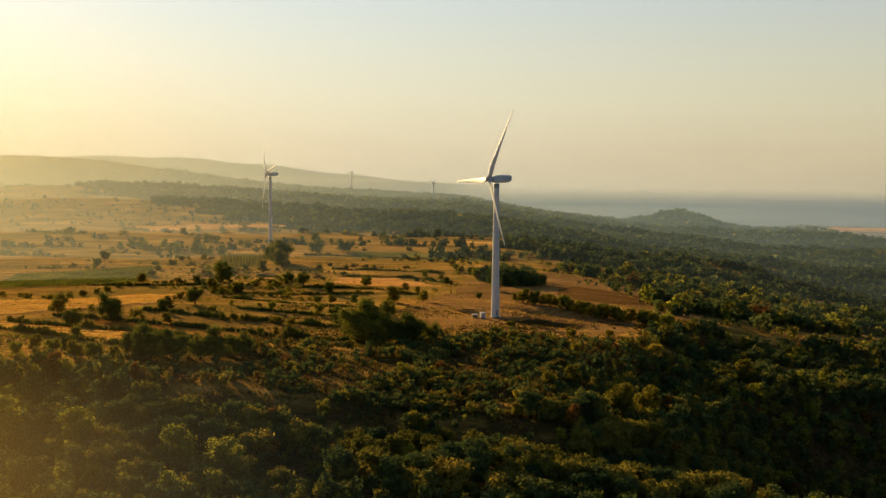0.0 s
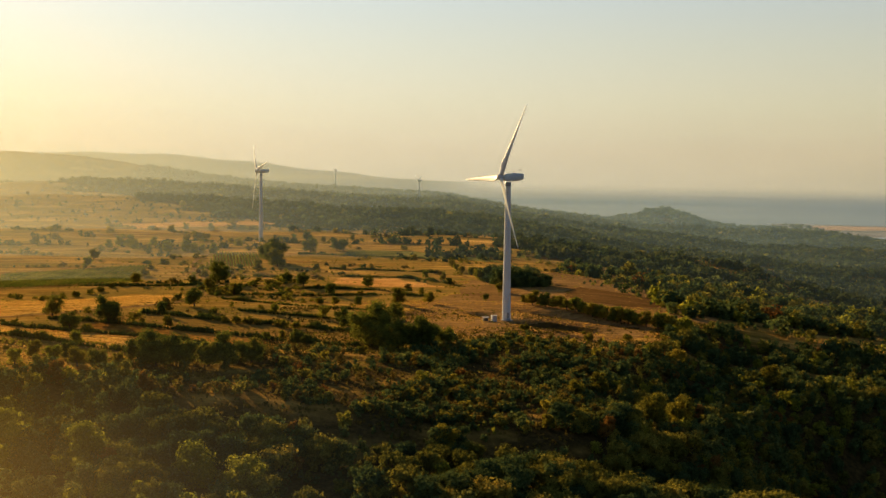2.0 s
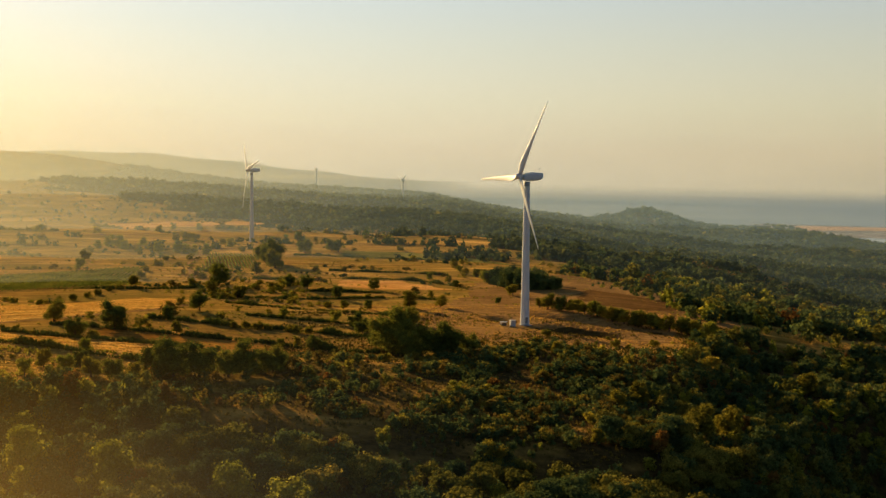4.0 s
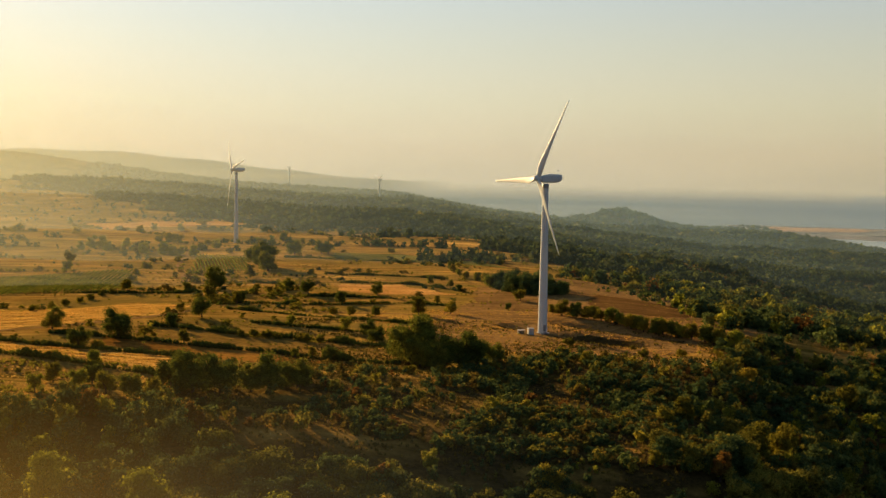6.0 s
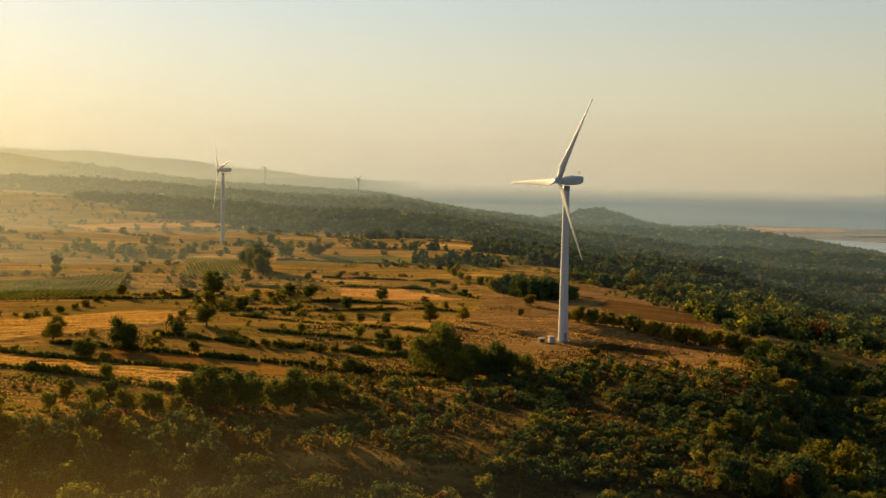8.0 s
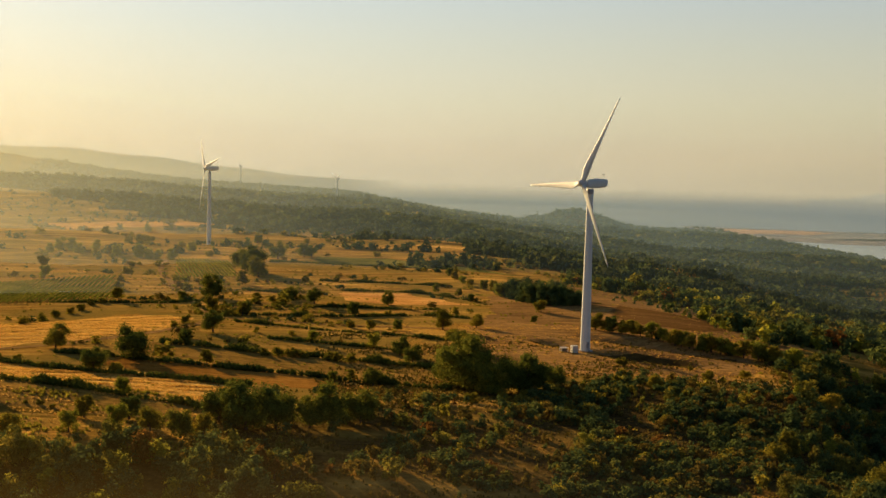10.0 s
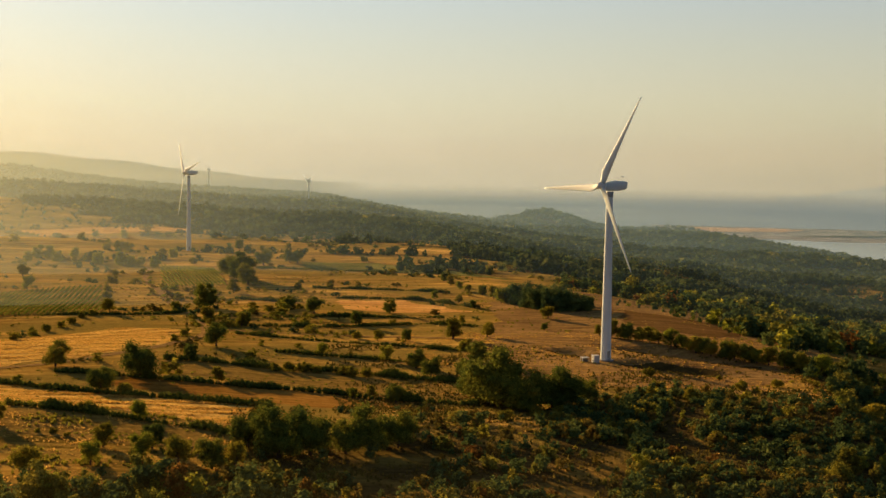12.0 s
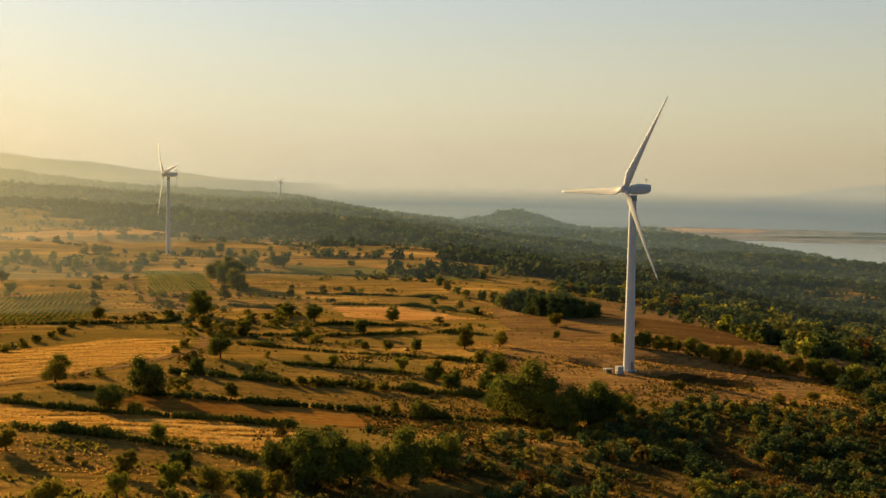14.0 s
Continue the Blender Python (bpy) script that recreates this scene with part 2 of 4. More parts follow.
def ground(x, y):
    """Height of the land: a plateau that sinks slowly ahead, falls off on the east, and ends in a wide plain."""
    x, y = np.asarray(x, float), np.asarray(y, float)
    z = 1.6 - 0.0225 * soft(y - 560, 50) - 90 * np.tanh(soft(x - 80, 25) / 500)
    z = z + 5.0 * ramp01((-40 - x) / 120) * ramp01((640 - y) / 200)
    z = z + 44 * bell(x, y, -560, 2250, 330, 420)                       # wooded ridge
    z = z + 104 * bell(x, y, -1900, 4300, 700, 500, 10) + 60 * bell(x, y, -1150, 4300, 500, 350)   # far hills
    z = z + 46 * bell(x, y, 770, 4250, 82, 250) + 12 * bell(x, y, 1000, 3700, 70, 150)
    z = z + 1.0 * waves(x, y, 3, 130) * ramp01((y - 250) / 100) + 5 * waves(x, y, 5, 600) * ramp01((y - 900) / 900)
    near = ramp01((455 - y) / 60)
    z = z + near * (4.6 * ramp01((15 - x) / 75) - 3.0 * ramp01((x - 5) / 55) + 0.8 * waves(x, y, 6, 90))      # the near slope leans to the south-east
    fall = np.interp(x, (-100, -20, 19, 58, 100, 160, 260), (345, 336, 338, 368, 428, 455, 480)) - y      # the wooded bank that faces away from the sun
    deep = np.interp(x, (-110, -60, -20, 10, 50, 100, 200), (9, 10, 12, 15, 23, 29, 31))
    z = z - deep * ramp01(fall / 72) + deep * (0.3 + 0.45 * ramp01((x + 40) / 40)) * ramp01((312 - y) / 34)
    z = z - 6.0 * ramp01(bank(x, y) / 26) * ramp01((y - 335) / 40) * ramp01((570 - y) / 60)
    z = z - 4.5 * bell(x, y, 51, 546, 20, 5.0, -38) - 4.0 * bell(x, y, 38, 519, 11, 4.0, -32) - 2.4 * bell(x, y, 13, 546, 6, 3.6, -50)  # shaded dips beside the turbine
    z = z + 5.5 * waves(x, y, 8, 290) * ramp01((x - 120) / 160) * ramp01((y - 680) / 300) * ramp01((3300 - y) / 600)
    z = z - 2.6 * bell(x, y, -155, 1173, 60, 45)                        # a hollow round the second turbine
    edge = ramp01((x - 980) / 260) * ramp01((y + 500) / 1500)
    return z * (1 - edge) + PLAIN * edge


def wood_edge(x):
    """The upper edge of the near wood: where y is less, the trees close up."""
    return np.interp(x, (-140, -100, -85, -70, -20, 20, 60, 100), (338, 357, 348, 312, 310, 328, 368, 450))


def wood(x, y):
    """How densely wooded the land is, 0 to 1."""
    x, y = np.asarray(x, float), np.asarray(y, float)
    j = waves(x, y, 11, 120)
    east = ramp01((x + 7 * j - np.interp(y, (400, 470, 500, 570, 640, 700, 900), (40, 58, 72, 84, 92, 78, 66))) / 14)
    thick = 0.30 * np.exp(-(((x - 55) * 0.6 - (y - 561) * 0.8) / 27) ** 4) * np.exp(-(((x - 55) * 0.8 + (y - 561) * 0.6 - 2 * j) / 5) ** 4)
    near = ramp01((wood_edge(x) + 7 * j - y) / 16)
    brow = np.interp(x, (-110, -95, -36, 0, 40, 75, 90), (395, 410, 446, 474, 478, 466, 460))
    scrub = (0.26 + 0.3 * waves(x, y, 12, 40)) * (0.3 + 0.7 * ramp01((x + 35) / 30)) * ramp01((brow + 7 * j - y) / 26) * ramp01((x + 100) / 15)
    clear = bell(x, y, -30, 402, 34, 24) * 0.6 + bell(x, y, -62, 368, 26, 16) * 0.95
    rim = np.interp(y, (1450, 1534, 1548, 1669, 1756, 1885, 1941, 2155, 3000), (-175, -216, -277, -314, -370, -457, -523, -597, -900))
    hill = 0.09 + 0.91 * ramp01((x + 25 * j - rim) / 30)
    strips = 0.14 + 0.86 * ramp01((waves(x * 0.8, y * 2.2, 27, 120) + 0.6 * waves(x, y * 1.7, 28, 45) + 0.05) / 0.4)
    east = east * np.where(y > 470, strips, 1)
    far = ramp01((y + 35 * j - 1450 - 0.25 * x) / 60) * hill
    mid = 0.75 * strips * ramp01((y + 30 * j - 1190 - 1.9 * np.clip(-x - 40, 0, 600)) / 50) * hill
    bits = 0.8 * ramp01((waves(x, y * 1.8, 13, 190) - 0.25) / 0.3) * ramp01((y - 860) / 60) * ramp01((x + 60) / 60)
    belts = 0.5 * ramp01((waves(x * 0.5, y * 2.0, 17, 160) - 0.45) / 0.2) * ramp01((y - 900) / 60) * ramp01((1200 - y) / 60) * ramp01((60 - x) / 40)
    bits = np.maximum(bits, belts)
    d = np.maximum.reduce([east, near, scrub, far, mid, bits, thick])
    glades = 0.85 * ramp01((waves(x, y * 1.6, 25, 150) - 0.55) / 0.25) * ramp01((y - 540) / 80) * ramp01((1500 - y) / 300)
    return d * (1 - np.clip(clear, 0, 0.85)) * (1 - glades)


def under_scrub(x, y):
    """Bare dark soil and litter on the scrubby slope below the brow, with the shrubs' shade painted in."""
    brow = np.interp(x, (-110, -95, -36, 0, 40, 75, 90), (375, 385, 425, 462, 468, 458, 455)) + 6 * waves(x, y, 11, 120)
    return ramp01((brow - y) / 25) * ramp01((x + 100) / 20) * ramp01(0.75 + 0.6 * waves(x, y * 1.4, 64, 24))


def ground_sheet():
    """One sheet, fine near the walk and coarse far off."""
    ang = np.concatenate([np.linspace(-30, 34, 380), np.linspace(34, 330, 60)[1:-1]])
    rad = np.concatenate([[0], np.geomspace(60, 330, 50), np.arange(332, 680, 2.6), np.geomspace(684, 4960, 190)])
    a, r = np.meshgrid(np.radians(ang), rad, indexing="ij")
    x, y = -60 + r * np.sin(a), r * np.cos(a)
    v = np.stack([x, y, ground(x, y)], -1).reshape(-1, 3)
    na, nr = a.shape
    i, j = np.meshgrid(np.arange(na), np.arange(nr - 1), indexing="ij")
    i2 = (i + 1) % na
    f = np.stack([i * nr + j, i2 * nr + j, i2 * nr + j + 1, i * nr + j + 1], -1).reshape(-1, 4)
    return sheet("ground", v.tolist(), f[:, ::-1].tolist(), M_LAND, True)


def land_material():
    """Dry meadow with green patches, dark litter under the woods."""
    m, n, l, bsdf = material("dry meadow", 0.95)
    p = place(n, l)
    broad = noise_node(n, l, p, 0.012, 5)
    streaks = noise_node(n, l, place(n, l, (0.22, 1.5, 1), 10), 0.12, 6, 0.6)
    tufts = noise_node(n, l, p, 0.5, 7, 0.7)
    gold = ramp(n, l, streaks, [(0.38, (0.174, 0.109, 0.020)), (0.49, (0.48, 0.278, 0.055)), (0.62, (0.80, 0.475, 0.11))])
    rust = ramp(n, l, broad, [(0.36, (0.174, 0.134, 0.025)), (0.48, (0.45, 0.235, 0.05)), (0.6, (0.70, 0.41, 0.09))])
    field = mix(n, l, 0.45, gold, rust)
    olive = noise_node(n, l, place(n, l, (0.5, 1.0, 1), 14), 0.03, 6, 0.6)
    field = mix(n, l, ramp(n, l, olive, [(0.42, (0, 0, 0)), (0.58, (0.9, 0.9, 0.9))]), field, (0.30, 0.205, 0.045))
    litter = ramp(n, l, tufts, [(0.3, (0.045, 0.034, 0.013)), (0.7, (0.135, 0.088, 0.028))])
    at = n.new("ShaderNodeAttribute")
    at.attribute_name = "wooded"
    c = mix(n, l, at.outputs["Fac"], field, litter)
    t = ramp(n, l, tufts, [(0.28, (0.62, 0.6, 0.56)), (0.72, (1.22, 1.2, 1.15))])
    l.new(mix(n, l, 0.8, c, t, "MULTIPLY"), bsdf.inputs["Base Color"])
    bump(n, l, bsdf, tufts, 1.0, 1.0)
    return m


M_LAND = land_material()
land = tagged(ground_sheet(), "dry golden meadow and wooded slopes falling to a plain", "ground", kind="structure")
co = np.empty(len(land.data.vertices) * 3, np.float32)
land.data.vertices.foreach_get("co", co)
co = co.reshape(-1, 3)
att = land.data.attributes.new("wooded", "FLOAT", "POINT")
att.data.foreach_set("value", np.clip(1.35 * wood(co[:, 0], co[:, 1]) + 0.9 * under_scrub(co[:, 0], co[:, 1]), 0, 1).astype(np.float32))


# ---- wind turbines ----
HUB, BLADE = 56.0, 31.5
WIND = -115.0         # the rotors face this way, degrees clockwise from +y


def blade_mesh(bm):
    """A tapered, twisted blade along +z, with a round root; x is the rotor's axis."""
    rows = []
    for k in range(25):
        t = k / 24
        z = 0.6 + t * (BLADE - 0.6)
        root = max(0.0, 1 - t / 0.12)
        chord = 1.55 * root + (1 - root) * (2.9 - 2.5 * ((t - 0.12) / 0.88) ** 0.85 if t > 0.12 else 2.9)
        thick = 1.5 * root + (1 - root) * chord * (0.26 - 0.12 * t)
        if t > 0.97:
            chord *= 0.55
        twist = radians(18 * (1 - t) ** 2 + 2)
        bend = 0.9 * t * t
        ring = []
        for s in range(14):
            a = 2 * math.pi * s / 14
            cy, cx = chord * (0.5 * math.cos(a) - 0.18 * (1 - root)), thick * 0.5 * math.sin(a) * (1 if root > 0.5 else (0.65 + 0.35 * math.cos(a)))
            ring.append(bm.verts.new((cx * math.cos(twist) - cy * math.sin(twist) - bend, cy * math.cos(twist) + cx * math.sin(twist), z)))
        rows.append(ring)
    for a, b in zip(rows, rows[1:]):
        for s in range(14):
            bm.faces.new((a[s], a[(s + 1) % 14], b[(s + 1) % 14], b[s]))
    bm.faces.new(rows[-1])
    bm.faces.new(rows[0][::-1])


def turbine(label):
    t = tagged(new("wind_turbine"), label, "wind turbine", "wind turbines on the plateau")
    bm = bmesh.new()
    lathe(bm, [(2.6, -0.6), (2.6, 0.12), (2.5, 0.2)], 32)
    part("foundation", bm, M_CONCRETE, t, "round concrete foundation")
    bm = bmesh.new()
    rings = []
    for k in range(13):
        h = k / 12
        rings.append((1.70 - 0.66 * h, 0.2 + h * (HUB - 2.0)))
    lathe(bm, rings, 36, False)
    tower = part("tower", bm, M_PAINT, t, "tapered white steel tower", True)
    bm = bmesh.new()
    lathe(bm, [(1.18, HUB - 3.4), (1.2, HUB - 3.3), (1.2, HUB - 1.9), (1.1, HUB - 1.7)], 32)
    part("yaw_collar", bm, M_GREY, t, "dark grey yaw collar", True)
    bm = bmesh.new()
    box(bm, -0.5, 0.5, -1.75, -1.55, 0.9, 3.1, 0.05)
    bmesh.ops.rotate(bm, verts=bm.verts, cent=(0, 0, 0), matrix=Matrix.Rotation(radians(20), 3, "Z"))
    part("door", bm, M_GREY, tower, "grey tower door")
    bm = bmesh.new()
    for k in range(4):
        box(bm, -0.7, 0.7, -2.0 - 0.3 * k, -1.7 - 0.3 * k, 0.66 - 0.2 * k, 0.72 - 0.2 * k)
    bmesh.ops.rotate(bm, verts=bm.verts, cent=(0, 0, 0), matrix=Matrix.Rotation(radians(20), 3, "Z"))
    part("steps", bm, M_GREY, tower, "steel entrance steps")
    # nacelle: the axis is +x (upwind)
    bm = bmesh.new()
    rows = []
    for x, hw, lo, hi in ((2.1, 0.85, -0.9, 0.95), (1.7, 1.2, -1.25, 1.3), (0.4, 1.4, -1.5, 1.55), (-3.2, 1.45, -1.5, 1.7), (-5.4, 1.35, -1.15, 1.65), (-6.3, 1.15, -0.6, 1.5), (-6.5, 0.9, -0.4, 1.3)):
        ring = []
        for s in range(20):
            a = 2 * math.pi * s / 20
            c, d = math.cos(a), math.sin(a)
            px, pz = math.copysign(abs(c) ** 0.55, c), math.copysign(abs(d) ** 0.55, d)
            ring.append(bm.verts.new((x, hw * px, (lo + hi) / 2 + (hi - lo) / 2 * pz)))
        rows.append(ring)
    for a, b in zip(rows, rows[1:]):
        for s in range(20):
            bm.faces.new((a[s], a[(s + 1) % 20], b[(s + 1) % 20], b[s]))
    bm.faces.new(rows[0][::-1])
    bm.faces.new(rows[-1])
    nac = part("nacelle", bm, M_PAINT, t, "rounded white nacelle housing", True)
    nac.matrix_basis = pose(0, 0, HUB, 0, 0, 90 - WIND)
    bm = bmesh.new()
    box(bm, -2.6, -1.0, -0.6, 0.6, 1.6, 1.86, 0.06)
    part("roof_hatch", bm, M_PAINT, nac, "raised roof hatch")
    bm = bmesh.new()
    box(bm, -5.3, -5.22, -0.04, 0.04, 1.6, 3.3)
    box(bm, -5.3, -5.22, -0.5, 0.5, 2.9, 2.97)
    box(bm, -5.4, -5.12, -0.55, -0.45, 2.95, 3.25)
    box(bm, -5.4, -5.12, 0.45, 0.55, 2.95, 3.25)
    part("wind_vane_mast", bm, M_GREY, nac, "thin mast with wind gauges")
    # rotor
    bm = bmesh.new()
    lathe(bm, [(1.15, -0.9), (1.3, -0.2), (1.25, 0.6), (0.95, 1.3), (0.5, 1.75), (0.1, 1.9)], 24)
    bmesh.ops.rotate(bm, verts=bm.verts, cent=(0, 0, 0), matrix=Matrix.Rotation(radians(90), 3, "Y"))
    hub = part("rotor_hub", bm, M_BLADE, t, "rounded white rotor hub", True)
    hub.matrix_basis = nac.matrix_basis @ pose(3.2, 0, 0.15, 0, -5, 0)
    first = None
    for k in range(3):
        if first is None:
            bm = bmesh.new()
            blade_mesh(bm)
            first = b = part("blade", bm, M_BLADE, hub, "long tapered white blade", True)
        else:
            b = new("blade", first.data)
            b.parent = hub
            tagged(b, "long tapered white blade")
        b.matrix_basis = pose(0.2, 0, 0, ROTOR + 120 * k, 0, 0)
    return t


ROTOR = -27.0
SITES = ((20.5, 533.0, 1.0, 0), (-155.0, 1173.0, 1.09, 72, -4), (-318.0, 4560.0, 1.12, 87, 0), (-23.0, 2921.0, 0.92, 87, 0))
main_turbine = turbine("tall white three-bladed wind turbine beside a kiosk in a dry field")
main_turbine.location = (*SITES[0][:2], float(ground(*SITES[0][:2])))
for s, words in zip(SITES[1:], ("white three-bladed wind turbine among trees and dry fields",
                                "far hazy wind turbine on a wooded ridge", "distant hazy wind turbine on the wooded crest")):
    far_one = copy_thing(main_turbine, pose(s[0], s[1], float(ground(s[0], s[1])), 0, 0, s[4]))
    far_one.scale = (s[2],) * 3
    for child in far_one.children:
        if child.name.startswith("rotor_hub"):
            child.matrix_basis = child.matrix_basis @ pose(0, 0, 0, s[3], 0, 0)
    tagged(far_one, words)


# ---- plants ----
def leaf_tris(rs, lobes, count, size, inner=0.35):
    """Leaf clumps, one triangle each, spread over the shells of round lobes (x, y, z, radius, flatness)."""
    lobes = np.array(lobes)
    w = lobes[:, 3] ** 2
    pick = rs.choice(len(lobes), count, p=w / w.sum())
    d = rs.normal(size=(count, 3))
    d /= np.linalg.norm(d, axis=1, keepdims=True)
    r = lobes[pick, 3] * (1 - inner * rs.rand(count) ** 1.7) * (1 + 0.12 * rs.normal(size=count))
    c = lobes[pick, :3] + d * r[:, None] * np.stack([np.ones(count), np.ones(count), lobes[pick, 4]], -1)
    a = 0.38 * rs.normal(size=(count, 3)) + 1.2 * d + np.array((0, 0, 0.35))
    a /= np.linalg.norm(a, axis=1, keepdims=True)
    u = np.cross(a, rs.normal(size=(count, 3)))
    u /= np.linalg.norm(u, axis=1, keepdims=True)
    v = np.cross(a, u)
    s = size * (0.6 + 0.8 * rs.rand(count))[:, None]
    return np.stack([c + u * s, c - 0.5 * u * s + 0.8 * v * s, c - 0.5 * u * s - 0.8 * v * s], 1)


GOLDEN = (1 + math.sqrt(5)) / 2
BALL = np.array([(s, t * GOLDEN, 0) for s in (-1, 1) for t in (-1, 1)] + [(0, s, t * GOLDEN) for s in (-1, 1) for t in (-1, 1)]
                + [(t * GOLDEN, 0, s) for s in (-1, 1) for t in (-1, 1)]) / math.sqrt(1 + GOLDEN ** 2)
BALL_FACES = np.array([f for f in itertools.combinations(range(12), 3)
                       if all(np.linalg.norm(BALL[a] - BALL[b]) < 1.2 for a, b in itertools.combinations(f, 2))])
GEM = np.array([(1, 0, 0), (-1, 0, 0), (0, 1, 0), (0, -1, 0), (0, 0, 1), (0, 0, -1)], float)
GEM_FACES = np.array([(a, b, c) for a in (0, 1) for b in (2, 3) for c in (4, 5)])


def core_tris(rs, lobes, fine=True, share=0.58):
    """The dense twigs and leaves inside each lobe, that let no light through."""
    pts, faces = (BALL, BALL_FACES) if fine else (GEM, GEM_FACES)
    out = []
    for x, y, z, r, flat in lobes:
        p = pts * (1 + 0.12 * rs.normal(size=(len(pts), 1))) * r * share * np.array((1, 1, flat)) + np.array((x, y, z))
        t = p[faces]
        n = np.cross(t[:, 1] - t[:, 0], t[:, 2] - t[:, 0])
        turn = (n * (t.mean(1) - np.array((x, y, z)))).sum(1) < 0
        t[turn] = t[turn][:, ::-1]
        out.append(t)
    return np.concatenate(out)


def crown_lobes(rs, height, width, low=0.28, n=9):
    """Lobes of an uneven crown: one core and several boughs."""
    r = width / 2
    mid = height * (low * 1.1 + 0.9) / 2
    lobes = [(0, 0, mid, r * 0.62, (1 - low) * height / width)]
    for k in range(n):
        a, e = rs.uniform(0, 2 * np.pi), rs.uniform(-0.6, 1.0)
        q = r * rs.uniform(0.42, 0.72)
        lobes.append((math.cos(a) * q * math.sqrt(max(0.1, 1 - e * e * 0.7)), math.sin(a) * q * math.sqrt(max(0.1, 1 - e * e * 0.7)),
                      mid + e * (1 - low) * height * 0.36, r * rs.uniform(0.30, 0.50), rs.uniform(0.7, 1.0)))
    for k in range(5):
        a = rs.uniform(0, 2 * np.pi)
        lobes.append((math.cos(a) * r * 0.45, math.sin(a) * r * 0.45, height * (low + 0.16), r * rs.uniform(0.34, 0.48), 0.8))
    return lobes


def limb(bm, p, q, r0, r1, seg=7):
    p, q = Vector(p), Vector(q)
    turn = (q - p).to_track_quat("Z", "Y").to_matrix()
    a = [bm.verts.new(p + turn @ Vector((r0 * math.cos(2 * math.pi * k / seg), r0 * math.sin(2 * math.pi * k / seg), 0))) for k in range(seg)]
    b = [bm.verts.new(q + turn @ Vector((r1 * math.cos(2 * math.pi * k / seg), r1 * math.sin(2 * math.pi * k / seg), 0))) for k in range(seg)]
    for k in range(seg):
        bm.faces.new((a[k], a[(k + 1) % seg], b[(k + 1) % seg], b[k]))
    bm.faces.new(b)


class Kind:
    """A kind of tree or shrub: a few shapes of unit-built meshes."""

    def __init__(self, seed, height, width, low, tris, size, mat, trunk=True):
        rs = np.random.RandomState(seed)
        lobes = crown_lobes(rs, height, width, low)
        leaves = np.concatenate([leaf_tris(rs, lobes, tris, size), core_tris(rs, lobes[:10], True, 0.6)])
        self.height = float(np.percentile(leaves[..., 2], 99.5))
        self.crown = tri_mesh("crown", leaves, [mat])
        self.trunk = None
        if trunk:
            bm = bmesh.new()
            r = 0.035 * height
            fork = height * (low + 0.12)
            limb(bm, (0, 0, -0.4), (0.1, 0.05, fork), r * 1.25, r * 0.8, 9)
            for lb in lobes[1:7]:
                limb(bm, (0.1, 0.05, fork * rs.uniform(0.75, 1.0)), lb[:3], r * 0.5, r * 0.12)
            me = bpy.data.meshes.new("trunk")
            bm.to_mesh(me)
            bm.free()
            me.materials.append(M_BARK)
            self.trunk = me

    def plant(self, name, x, y, height, turn, label, group, category, sink=0.0):
        root = tagged(new(name), label, category, group)
        s = height / self.height
        root.matrix_basis = pose(x, y, float(ground(x, y)) - sink, 0, 0, turn) @ Matrix.Scale(s, 4)
        c = new("crown", self.crown)
        c.parent = root
        if self.trunk:
            t = new("trunk", self.trunk)
            t.parent = root
        return root


OAKS = [Kind(20 + k, 9.0, 9.0 + k * 0.5, 0.06 + 0.04 * (k % 3), 1700, 0.34, (M_LEAF, M_LEAF, M_BUSH, M_LEAF, M_BUSH)[k]) for k in range(5)]
LONE_OAKS = [Kind(120 + k, 9.0, 9.6 + k * 0.5, 0.09 + 0.04 * k, 5200, 0.225, M_OAK) for k in range(3)]
POPLARS = [Kind(40 + k, 7.0, 5.6, 0.04, 1000, 0.30, M_BUSH) for k in range(2)]
FIELD_TREES = [Kind(140 + k, 7.0, 6.2 + 0.5 * k, 0.05 + 0.03 * k, 3400, 0.19, (M_OAK, M_FIELD, M_GOLD, M_FIELD)[k]) for k in range(4)]
RUSTY = Kind(33, 7.0, 6.0, 0.2, 1100, 0.3, M_RUST)
COPSE = [Kind(170 + k, 8.0, 9.5, -0.05, 2600, 0.28, M_LEAF) for k in range(2)]
WILLOWS = [Kind(180 + k, 7.0, 7.4, 0.0, 2200, 0.24, M_GOLD) for k in range(2)]
SHRUBS = [Kind(50 + k, 3.5, 4.6, 0.0, 1500, 0.15, M_FIELD, False) for k in range(4)]


